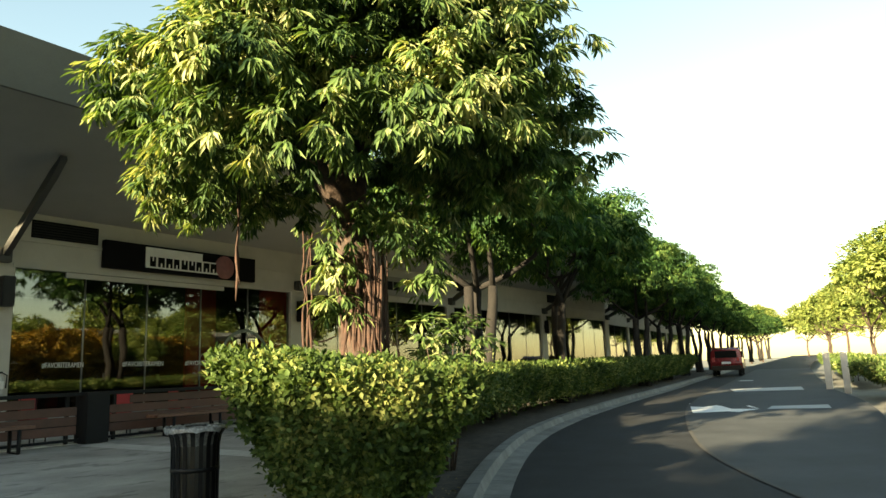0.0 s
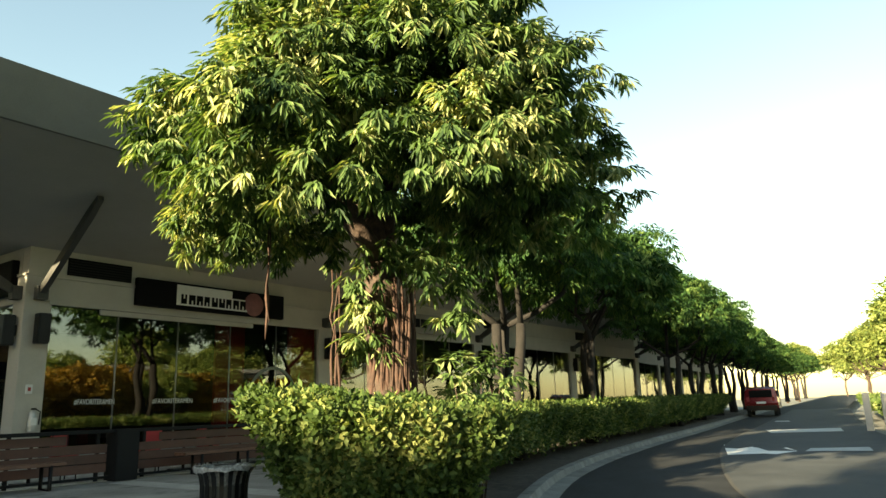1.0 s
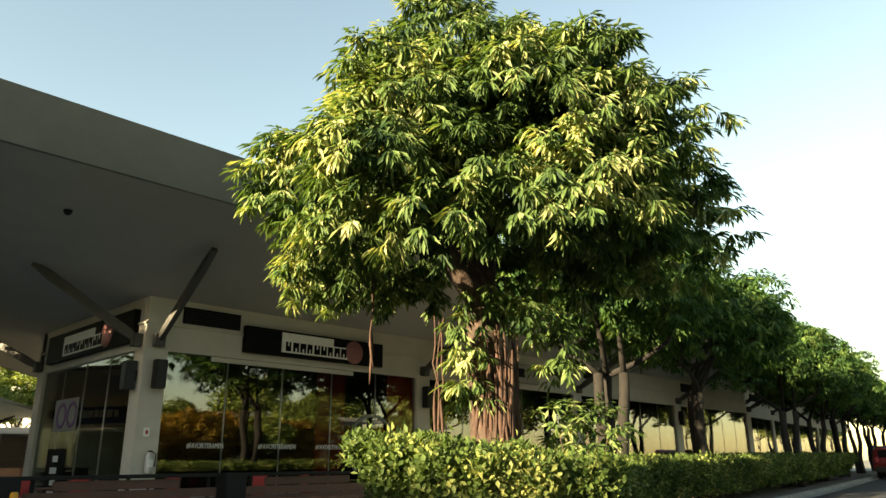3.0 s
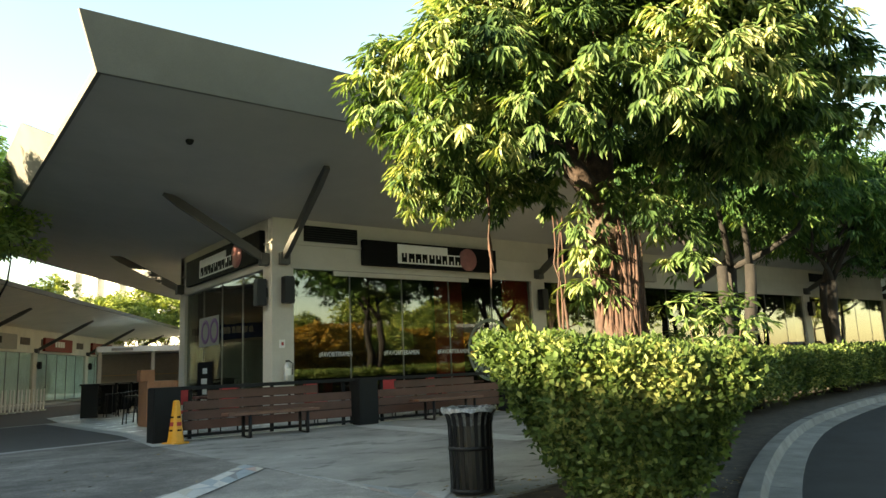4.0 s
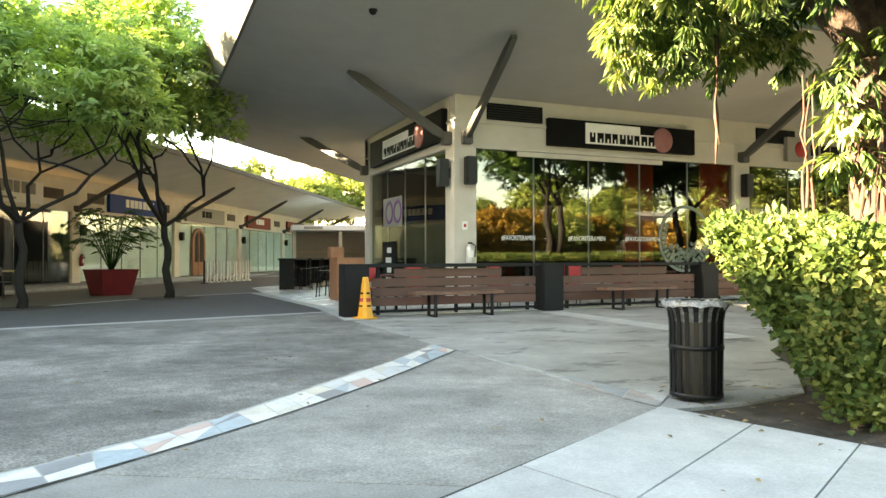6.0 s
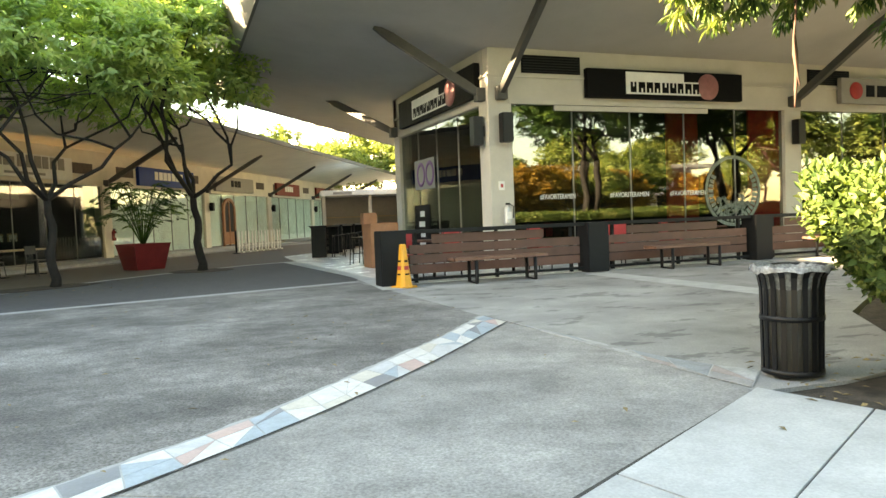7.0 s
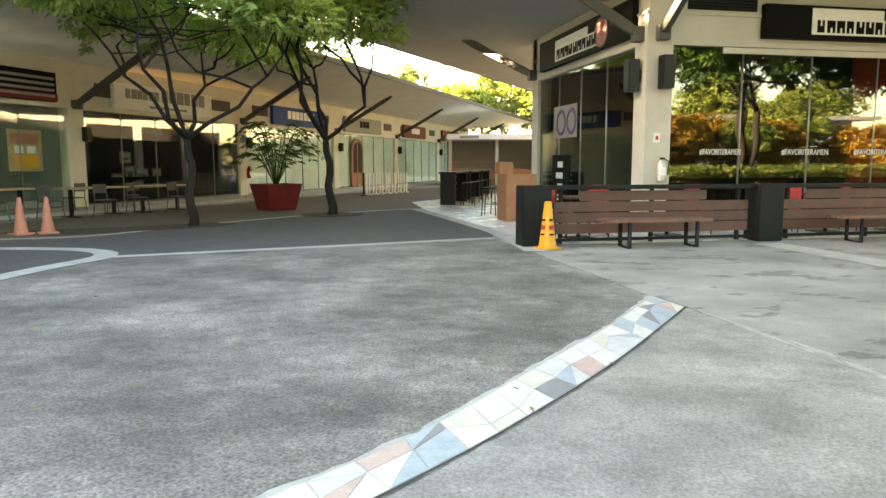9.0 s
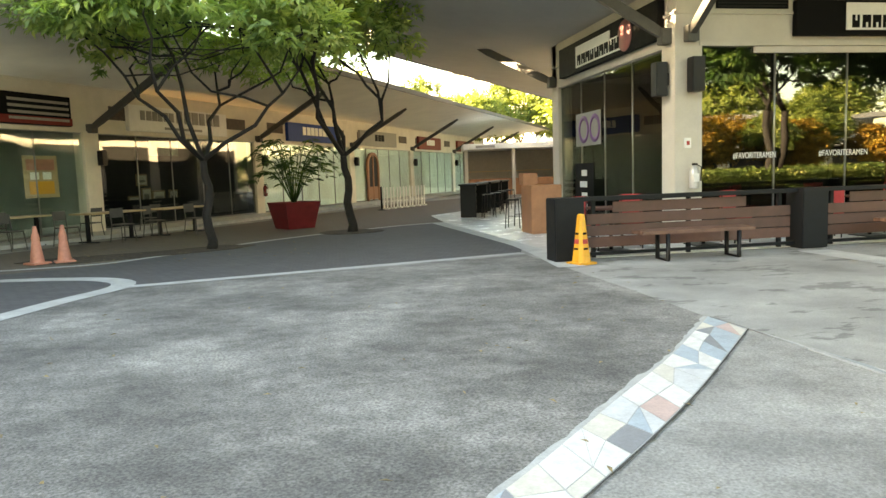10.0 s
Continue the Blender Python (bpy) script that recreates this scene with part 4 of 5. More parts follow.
for j, (r, z) in enumerate(((0.18, 0.6), (0.2, 0.72), (0.25, 0.78), (0.268, 0.775), (0.272, 0.74))):
    rings.append([bm.verts.new(((r + rng.normal() * 0.003 * j) * math.cos(2 * math.pi * k / 40), (r + rng.normal() * 0.003 * j) * math.sin(2 * math.pi * k / 40), z + rng.normal() * 0.003 * j)) for k in range(40)])
for r, s in zip(rings, rings[1:]):
    for k in range(40):
        bm.faces.new((r[k], r[(k + 1) % 40], s[(k + 1) % 40], s[k])).smooth = True
part("liner", bm, PLASTICBAG, bin_, "crumpled clear plastic liner")

# ---- cones ----
cone = thing("caution_cone", "tall yellow plastic wet-floor cone with red markings", "cone", at=(4.12, 15.72, 0), turn=20)
part("base", box(-0.17, -0.17, 0, 0.17, 0.17, 0.035, 0.01), YELLOW, cone)
bm = bmesh.new()
rings = []
for z, w in ((0.03, 0.13), (0.1, 0.118), (0.4, 0.085), (0.7, 0.055), (0.755, 0.048), (0.765, 0.03)):
    c = w * 0.55
    rings.append([bm.verts.new((x, y, z)) for x, y in ((-w, -c), (-c, -w), (c, -w), (w, -c), (w, c), (c, w), (-c, w), (-w, c))])
for r, s in zip(rings, rings[1:]):
    for k in range(8):
        bm.faces.new((r[k], r[(k + 1) % 8], s[(k + 1) % 8], s[k]))
bm.faces.new(rings[-1])
part("body", bm, YELLOW, cone)
for s, (y0_, z, w, h, m) in enumerate(((0.088, 0.47, 0.07, 0.035, SIGNBLACK), (0.096, 0.35, 0.1, 0.07, SIGNRED), (0.109, 0.24, 0.09, 0.03, SIGNBLACK))):
    for turn in (0, 90, 180, 270):
        o = part("marking", box(-w / 2, -0.003, -h / 2, w / 2, 0.003, h / 2), m, cone)
        o.matrix_basis = pose(0, 0, 0, 0, 0, turn) @ pose(0, -y0_ + 0.008 + 0.0, z, -6.5, 0, 0)
for x, y in ((-5.05, 19.95), (-4.62, 20.1)):
    c = thing("traffic_cone", "faded orange traffic cone on the bed's edge", "cone", "traffic cones", at=(x, y, 0.01), turn=rng.random() * 60)
    part("base", box(-0.18, -0.18, 0, 0.18, 0.18, 0.04, 0.012), ORANGE, c)
    part("body", lathe([(0.13, 0.03), (0.12, 0.08), (0.035, 0.7), (0.03, 0.72), (0, 0.72)], 20), ORANGE, c)
    part("collar", lathe([(0.078, 0.46), (0.06, 0.58)], 20), ORANGE, c)


# ---- posters, lamps and picture boards along the row ----
po = thing("poster", "orange food poster stuck inside a shop window", "poster", at=row_at(-10.9, 0.1, 1.35), turn=61)
part("sheet", box(0, -0.012, 0, 1.1, 0, 1.15), WOODTOP, po)
for x, z, w, h, m in ((0.1, 0.75, 0.9, 0.3, ORANGE), (0.15, 0.1, 0.8, 0.35, YELLOW), (0.2, 0.5, 0.28, 0.2, SIGNWHITE), (0.6, 0.5, 0.28, 0.2, SIGNWHITE)):
    part("patch", box(x, -0.018, z, x + w, -0.012, z + h), m, po)
for x, z, w, h in ((-7.0, 0.5, 0.5, 0.65), (-6.4, 0.95, 0.45, 0.5), (-5.9, 0.55, 0.6, 0.75), (-5.1, 0.5, 0.45, 0.8), (-6.6, 1.6, 0.5, 0.4)):
    pb = thing("picture_board", "small framed picture board inside a shop window", "picture", "picture boards", at=row_at(x, 0.3, z), turn=61)
    part("frame", box(0, -0.02, 0, w, 0.01, h, 0.004), WOODTOP, pb)
    part("sheet", box(0.05, -0.026, 0.05, w - 0.05, -0.02, h - 0.05), SIGNWHITE, pb)
    part("patch", box(0.1, -0.03, 0.12, w - 0.12, -0.026, h - 0.2), SIGNGREY, pb)
for k in (-1, 0, 1, 2, 3):
    lp = thing("wall_lamp", "black box lamp fixed on the column", "lamp", "column lamps", at=row_at(RB * k + 0.2, -0.06, 2.6), turn=61)
    part("body", box(-0.1, -0.26, -0.22, 0.1, -0.05, 0.22, 0.012), BLACKMETAL, lp)
    part("bracket", box(-0.04, -0.06, -0.08, 0.04, 0.0, 0.08), BLACKMETAL, lp)
green_mat = material("pale_green_board", (0.3, 0.5, 0.36), 0.6, var=0.1)
gb = thing("notice_board", "pale green notice hung inside a shop window", "notice", at=row_at(-6.0, 0.2, 2.75), turn=61)
part("sheet", box(0, -0.01, 0, 1.4, 0.01, 0.5), green_mat, gb)


# ---- trees ----
def limb(bm, a, b, r0, r1, bend=0.22, steps=5, crook=0.0):
    a, b = Vector(a), Vector(b)
    side = Vector(rng.normal(size=3)) * bend * (b - a).length
    pts, rad = [], []
    for k in range(steps + 1):
        t = k / steps
        pts.append(a.lerp(b, t) + side * math.sin(math.pi * t) * 0.5)
        if 0 < k < steps:
            pts[-1] += Vector((math.sin(k * 2.3 + 7 * b.x), math.cos(k * 1.9 + 5 * b.y), 0.5 * math.sin(k * 2.7 + 3 * b.z))) * crook
        rad.append(r0 + (r1 - r0) * t)
    tube(pts, rad, 7, bm)
    return pts


def crown_lobes(cx, cy, cz, rx, rz, count, size, low=-0.55):
    """Uneven lobes over a crown's face."""
    out = []
    while len(out) < count:
        d = sphere_points(1)[0]
        if d[2] < low:
            continue
        k = 0.62 + 0.36 * rng.random()
        out.append((cx + d[0] * rx * k, cy + d[1] * rx * k, cz + d[2] * rz * k, size * (0.7 + 0.6 * rng.random())))
    return out


def tree(name, label, at, height, crown_r, crown_z, crown_rz, trunk_r, bark, leaf, sprigs, per, length, width, lobes=34, droop=0.7, forks=7, group="", size=None, fork_z=None, split=1, lean=(0, 0), low=-0.55, more=(), top=None, crooked=0):
    t = thing(name, label, "tree", group, at=at)
    bm = bmesh.new()
    fz = fork_z or crown_z - crown_rz * 0.75
    heads = []
    for s in range(split):
        a = 2 * math.pi * s / max(1, split) + 0.7
        foot = Vector((0.12 * (split > 1) * math.cos(a), 0.12 * (split > 1) * math.sin(a), -0.1))
        head = Vector((lean[0] + (0.35 * (split > 1)) * math.cos(a), lean[1] + (0.35 * (split > 1)) * math.sin(a), fz))
        n = 7
        pts = [foot.lerp(head, k / n) + Vector((0.05 * math.sin(k * 1.7 + s), 0.05 * math.cos(k * 1.3 + s), 0)) for k in range(n + 1)]
        tube(pts, [trunk_r * (1.35 if k == 0 else 1.0 - 0.3 * k / n) for k in range(n + 1)], 10, bm)
        heads.append(pts[-1])
    off = top or lean
    lb = crown_lobes(off[0], off[1], crown_z, crown_r, crown_rz, lobes, size or crown_r * 0.34, low) + list(more)
    part("trunk", bm, bark, t)
    mains = []
    if crooked:
        # the first limbs reach out to all sides
        fan = [max(lb, key=lambda q: (q[0] - off[0]) * math.cos(6.28 * k / crooked) + (q[1] - off[1]) * math.sin(6.28 * k / crooked)) for k in range(crooked)]
        lb = fan + [q for q in lb if q not in fan]
    for k in range(forks):
        bm = bmesh.new()
        x, y, z, r = lb[k]
        h = heads[k % len(heads)]
        girth = 0.5
        if crooked and k >= crooked:
            # the later limbs leave the first ones on their way up
            h, girth = mains[k % crooked][2 + k // crooked % 3], 0.3
        pts = limb(bm, h, (x, y, z), trunk_r * girth * 1.0, trunk_r * 0.1, steps=7 if crooked else 5, crook=0.09 if crooked else 0.0)
        mains.append(pts)
        for j in range(2):
            x2, y2, z2, r2 = lb[(k * 3 + j * 5 + forks) % len(lb)]
            if (Vector((x2, y2, z2)) - pts[2]).length < crown_r * 1.5:
                limb(bm, pts[2 + j + (2 if crooked else 0)], (x2, y2, z2), trunk_r * (0.2 if crooked else 0.28), trunk_r * 0.08, crook=0.08 if crooked else 0.0)
        part("limb", bm, bark, t)
    part("crown", crown_leaves("crown", lb, sprigs, per, length, width, leaf, droop), leaf, t)
    return t


FICUS = "rounded fig tree with drooping yellow-green leaves and reddish roots"
skirt = [(1.95 * math.cos(a) - 0.1, 1.95 * math.sin(a) + 0.1, 3.7 + 0.2 * math.sin(3 * a), 0.55) for a in np.linspace(0, 6.28, 15)[:-1]]
skirt += [(-1.4, 1.7, 3.42, 0.45), (-1.05, 2.0, 3.4, 0.45), (-1.65, 1.35, 3.5, 0.45), (1.6, -2.0, 4.0, 0.6), (1.9, -1.7, 4.5, 0.6), (1.75, -1.75, 3.6, 0.5)]
skirt += [(0, 0, 5.2, 0.9), (0.6, -0.6, 4.3, 0.6), (-0.6, 0.6, 4.3, 0.6)]
big = tree("fig_tree", FICUS, (6.9, 7.8, 0), 7.2, 2.42, 4.6, 2.25, 0.29, BARK, LEAF, 4300, 30, 0.16, 0.037, lobes=84, droop=0.85, forks=9, size=0.58, fork_z=3.0, low=-0.4, lean=(-0.1, 0.1), more=skirt)
# hanging aerial roots wrap the trunk
for k in range(110):
    a = rng.random() * 6.28
    r = 0.25 + 0.05 * rng.random()
    z1 = 1.6 + 1.5 * rng.random()
    z0 = rng.random() * 0.3 if k % 4 else 0.9 + rng.random() * 0.6
    tw = (rng.random() - 0.5) * 0.9
    pts = [((r + 0.012 * rng.normal()) * math.cos(a + tw * j / 7 + 0.07 * rng.normal()), (r + 0.012 * rng.normal()) * math.sin(a + tw * j / 7 + 0.07 * rng.normal()), z0 + (z1 - z0) * j / 7) for j in range(8)]
    w = 0.008 + 0.03 * rng.random() ** 2.5
    part("aerial_root", tube(pts, [w * 1.4, w * 1.1, w, w, w * 0.9, w * 0.8, w * 0.7, w * 0.4], 5), ROOTS, big)
for dx, dy, z0, z1 in ((-0.95, 1.2, 2.1, 3.5), (-0.62, 0.42, 1.35, 2.9), (-0.55, 0.36, 1.3, 2.9), (-0.48, 0.5, 1.4, 2.9), (-0.97, 1.18, 2.3, 3.5)):
    pts = [(dx + 0.012 * rng.normal(), dy + 0.012 * rng.normal(), z0 + (z1 - z0) * j / 8) for j in range(9)]
    part("aerial_root", tube(pts, [0.004, 0.016, 0.02, 0.012, 0.01, 0.013, 0.01, 0.01, 0.008], 5), ROOTS, big)
# leafy shoots on the trunk
shoots = [(-0.42, 0.1, 2.75, 0.22), (-0.5, -0.02, 2.35, 0.2), (-0.45, 0.05, 1.95, 0.2), (-0.38, -0.15, 3.0, 0.25), (-0.1, -0.42, 2.9, 0.2), (0.3, -0.45, 2.75, 0.3), (0.6, -0.4, 2.6, 0.4), (0.7, -0.5, 2.2, 0.3)]
for s in shoots:
    tagged(part("shoot", crown_leaves("shoot", [s], 13, 16, 0.15, 0.038, LEAF, 0.9), LEAF, big), kind="stuff")

sh = thing("shrub", "loose yellow-green shrub beside the fig's trunk", "shrub", at=(7.75, 7.2, 0))
for k in range(6):
    part("stem", tube([(0.05 * math.cos(k), 0.05 * math.sin(k), -0.05), (0.2 * math.cos(k), 0.2 * math.sin(k), 0.8), (0.35 * math.cos(k), 0.35 * math.sin(k), 1.5)], [0.015, 0.012, 0.006], 5), BARK, sh)
part("foliage", crown_leaves("foliage", [(0, 0, 1.35, 0.35), (0.25, -0.2, 1.55, 0.3), (-0.2, 0.15, 1.65, 0.25), (0.1, 0.3, 1.2, 0.35)], 75, 12, 0.15, 0.045, LEAF, 0.5), LEAF, sh)

DARKFIG = "dense fig tree in shaded dark green rising from the hedge bed"
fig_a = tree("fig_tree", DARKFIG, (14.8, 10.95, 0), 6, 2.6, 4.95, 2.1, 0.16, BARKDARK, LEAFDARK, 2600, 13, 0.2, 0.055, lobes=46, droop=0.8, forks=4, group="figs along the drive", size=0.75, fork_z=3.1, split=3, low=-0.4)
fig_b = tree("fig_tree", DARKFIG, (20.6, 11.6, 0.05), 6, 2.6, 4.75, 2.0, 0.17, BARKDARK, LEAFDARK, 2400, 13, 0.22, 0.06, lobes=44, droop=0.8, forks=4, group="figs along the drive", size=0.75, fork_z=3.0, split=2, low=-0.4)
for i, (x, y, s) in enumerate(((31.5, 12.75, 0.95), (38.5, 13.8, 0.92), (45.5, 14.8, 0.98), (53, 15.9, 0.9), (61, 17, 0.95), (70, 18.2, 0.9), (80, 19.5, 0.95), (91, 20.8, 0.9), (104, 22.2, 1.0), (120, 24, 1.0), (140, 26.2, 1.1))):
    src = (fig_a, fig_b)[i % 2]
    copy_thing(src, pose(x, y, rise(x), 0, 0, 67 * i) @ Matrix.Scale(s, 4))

ROUND = "plaza tree with forked dark trunk and light green foliage"
tree("plaza_tree", ROUND, (-2.09, 21.3, 0), 7, 2.5, 4.85, 1.9, 0.105, BARKDARK, LEAFPLAZA, 2300, 12, 0.2, 0.075, lobes=40, droop=0.25, forks=12, crooked=5, group="plaza trees", size=0.7, fork_z=1.9)
tree("plaza_tree", ROUND, (1.07, 24.3, 0), 9, 2.15, 5.7, 2.8, 0.125, BARKDARK, LEAFPLAZA, 2300, 12, 0.21, 0.08, lobes=46, droop=0.25, forks=12, crooked=5, group="plaza trees", size=0.75, fork_z=2.0, lean=(-0.1, 0.05), top=(-0.75, 0.2))

BRIGHT = "sunlit pale green roadside tree"
far_a = tree("roadside_tree", BRIGHT, (43, 1.9, 0.2), 8, 2.6, 4.8, 2.7, 0.13, BARK, LEAFFAR, 1000, 11, 0.3, 0.12, lobes=30, droop=0.3, forks=6, group="roadside trees", size=0.8)
for i, (x, y, s) in enumerate(((50, 3.4, 1.05), (37, -1.2, 1.1), (62, 5.6, 0.95), (75, 8.2, 1.0), (92, 11.5, 1.0), (118, 14, 1.1))):
    copy_thing(far_a, pose(x, y, rise(x), 0, 0, 50 * i) @ Matrix.Scale(s, 4))
for i, (x, y, s) in enumerate(((150, 21, 1.4), (165, 34, 1.7), (185, 12, 1.6), (200, 38, 1.9), (215, 24, 1.8), (240, 46, 2.0), (230, 8, 2.0), (260, 28, 2.2))):
    copy_thing(far_a, pose(x, y, -0.14, 0, 0, 40 * i) @ Matrix.Scale(s, 4))
# low bushy trees across the drive
amber = tree("roadside_tree", "sunlit amber-leaved roadside tree", (8, -10.5, -0.14), 5, 2.3, 2.7, 1.7, 0.1, BARK, LEAFAMBER, 1100, 11, 0.26, 0.11, lobes=30, droop=0.3, forks=5, group="roadside trees", size=0.75, low=-0.8)
for i, (x, y, s) in enumerate(((13, -11, 0.9), (22.5, -9.5, 1.05), (31, -11, 1.0), (38, -10, 0.9), (26.5, -12, 1.1))):
    copy_thing(amber, pose(x, y, -0.14, 0, 0, 63 * i) @ Matrix.Scale(s, 4))
for i, (x, y, s) in enumerate(((4.5, -11.5, 0.62), (10.5, -12.5, 0.7), (17.5, -10.5, 0.66), (28.5, -9, 0.6), (34.5, -12, 0.7), (43, -11, 0.7))):
    copy_thing(far_a, pose(x, y, -0.14, 0, 0, 29 * i) @ Matrix.Scale(s, 4))
# back row out of view, added to hide the yellow horizon in the shop glass
for i, (x, y, s) in enumerate(((-6, -33, 1.2), (6, -35, 1.0), (17, -32, 1.25), (29, -34, 1.1), (41, -33, 1.4), (54, -35, 1.4), (68, -33, 1.5), (80, -30, 1.5))):
    copy_thing(far_a, pose(x, y, -0.14, 0, 0, 55 * i) @ Matrix.Scale(s, 4))
# tall trees: the first four unseen, added to shade the drive; the rest across it
for i, (x, y, s) in enumerate(((-14, 3.4, 1.25), (-9, 2.2, 1.45), (-8, -5, 1.5), (-13.5, -2, 1.6), (-4, -11, 1.3), (2, -17, 0.7), (14, -18, 0.62), (25, -17, 0.8), (36, -16, 0.9))):
    copy_thing(far_a, pose(x, y, -0.14, 0, 0, 35 * i) @ Matrix.Scale(s, 4))
# the last five stand unseen behind the shops, added to darken the row's reflections
for i, (x, y, s) in enumerate(((14, 66, 1.15), (19, 70, 1.3), (24, 66, 1.2), (9, 74, 1.4), (3, 72, 1.5), (-14, 60, 1.8), (-22, 48, 1.9), (29, 78, 1.4), (21, 57, 1.4), (27, 61, 1.5), (34, 64, 1.5), (42, 68, 1.6), (51, 71, 1.6))):
    copy_thing(far_a, pose(x, y, -0.14, 0, 0, 81 * i) @ Matrix.Scale(s, 4))


# ---- hedges ----
def hedge(name, label, left, right, z_top, count, length, width, z_base=0.25, flare=0.18, leaf=None, taper=0.05, pivot=0.5):
    """A clipped hedge between two plan lines: stems, a dark solid core for the shade within and a skin of leaves.
    z_top: function of the share along and across.
    """
    h = thing(name, label, "hedge", "hedges")
    L, R = np.array(left, float), np.array(right, float)
    n = len(L)

    def spot(u, v):
        i = np.clip(u * (n - 1), 0, n - 1.001)
        k = i.astype(int)
        f = (i - k)[:, None]
        return (L[k] * (1 - f) + L[k + 1] * f) * (1 - v[:, None]) + (R[k] * (1 - f) + R[k + 1] * f) * v[:, None]

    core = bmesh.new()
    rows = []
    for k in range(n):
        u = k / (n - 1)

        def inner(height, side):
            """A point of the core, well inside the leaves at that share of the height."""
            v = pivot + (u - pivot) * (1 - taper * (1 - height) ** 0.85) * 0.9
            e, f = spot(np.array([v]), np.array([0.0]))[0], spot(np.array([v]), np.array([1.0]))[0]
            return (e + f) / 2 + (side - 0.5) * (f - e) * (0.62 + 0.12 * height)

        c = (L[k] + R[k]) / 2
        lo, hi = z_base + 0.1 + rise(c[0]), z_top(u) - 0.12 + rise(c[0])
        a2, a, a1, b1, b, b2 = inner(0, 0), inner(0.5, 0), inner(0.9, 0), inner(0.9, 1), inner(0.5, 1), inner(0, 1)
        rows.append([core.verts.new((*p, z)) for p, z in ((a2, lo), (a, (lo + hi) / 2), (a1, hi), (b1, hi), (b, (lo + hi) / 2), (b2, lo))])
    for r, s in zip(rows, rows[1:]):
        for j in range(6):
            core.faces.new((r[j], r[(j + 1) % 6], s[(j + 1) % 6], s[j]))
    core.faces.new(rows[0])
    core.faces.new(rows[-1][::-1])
    # near-black body that puts the shade between the leaves into colour
    part("shade_core", core, HEDGESHADE, h)
    m = count
    u = rng.random(m)
    face = rng.random(m)
    v = rng.random(m)
    w = rng.random(m) ** 0.8
    top = face < 0.4
    sideL = (face >= 0.4) & (face < 0.68)
    sideR = (face >= 0.68) & (face < 0.93)
    end = face >= 0.93
    v = np.where(sideL, 0.02, np.where(sideR, 0.98, v))
    u = np.where(end, np.where(rng.random(m) < 0.7, 0.003, 0.997), u)
    zt = np.array([z_top(q) for q in u])
    hgt = np.where(top, 1.0, w)
    u = pivot + (u - pivot) * (1 - taper * (1 - hgt) ** 0.85)
    xy = spot(u, v)
    mid = spot(u, np.full(m, 0.5))
    tuck = 1 - flare * (1 - hgt) * 2.2
    bulge = 1 + 0.05 * np.sin(u * 37 + hgt * 5) + 0.03 * rng.normal(size=m)
    xy = mid + (xy - mid) * (tuck * bulge)[:, None]
    gz = np.array([rise(q) for q in xy[:, 0]])
    z = z_base + (zt - z_base) * hgt + gz + np.where(top, rng.normal(size=m) * 0.035 + 0.04 * np.sin(xy[:, 0] * 5) * np.cos(xy[:, 1] * 6), 0)
    base = np.c_[xy, z]
    out = np.where(top[:, None], np.array([0, 0, 1.0]), np.c_[xy - mid, np.full(m, 0.1)])
    out = np.where(end[:, None], np.c_[xy - spot(np.full(m, 0.5), np.full(m, 0.5)), np.full(m, 0.1)], out)
    out = out / (np.linalg.norm(out, axis=1)[:, None] + 1e-6)
    per = 5
    base = np.repeat(base, per, axis=0) + rng.normal(size=(m * per, 3)) * length * 0.55
    out = np.repeat(out, per, axis=0)
    way = out * 0.7 + rng.normal(size=base.shape) * 0.6 + np.array([0, 0, 0.25])
    nor = out + rng.normal(size=base.shape) * 0.6 + np.array([0, 0, 0.5])
    k = len(base)
    part("foliage", leaf_mesh("foliage", base, way, nor, length * (0.7 + 0.6 * rng.random(k)), width * (0.7 + 0.6 * rng.random(k)), leaf or LEAFHEDGE), None, h)
    for q in range(26):
        p = spot(np.array([pivot + (rng.random() - 0.5) * 0.9 * (1 - taper)]), np.array([0.35 + 0.3 * rng.random()]))[0]
        g = rise(p[0])
        tip = p + rng.normal(size=2) * 0.18
        bm = bmesh.new()
        tube([(p[0], p[1], g - 0.05), ((p[0] + tip[0]) / 2 + 0.02, (p[1] + tip[1]) / 2, g + 0.25), (tip[0], tip[1], g + 0.7)], [0.018, 0.014, 0.008], 5, bm)
        part("stem", bm, BARK, h)
    return h


# colour of the shade inside the hedges
HEDGESHADE = material("hedge_inner_shade", (0.016, 0.02, 0.008), 0.95, var=0.4, scale=12, fine=40, bump=1.0)
front = smooth_line([(5.75, 5.5), (5.0, 5.82), (4.52, 6.4), (4.36, 7.02), (4.46, 7.58)], 0.3, 2)
rear = smooth_line([(7.1, 6.5), (6.75, 7.0), (6.4, 7.5), (6.1, 7.9), (5.75, 8.3)], 0.3, 2)
rear = resample(rear, 0.05)[np.linspace(0, len(resample(rear, 0.05)) - 1, len(front)).astype(int)]
hedge("hedge", "clipped bushy hedge end with yellow-green sunlit top", front, rear, lambda u: 1.06 + 0.28 * u, 9800, 0.073, 0.042, z_base=0.06, flare=0.04, taper=0.66, pivot=0.4)
KH = smooth_line([tuple(p) for p in KERB_LINE if 6.5 < p[0] < 44], 0.8, 2)
hedge("hedge", "long clipped green hedge following the kerb", offset(KH, 2.7), offset(KH, 0.3), lambda u: 1.1, 36000, 0.085, 0.047, leaf=LEAFHEDGE)
IS = smooth_line([(13.2, 2.2), (16, 2.5), (19, 2.75), (23, 3.35), (27, 4.3)], 0.8)
hedge("hedge", "low dark hedge on the drive's island", IS, offset(IS, -2.2), lambda u: 0.75, 6000, 0.1, 0.055)
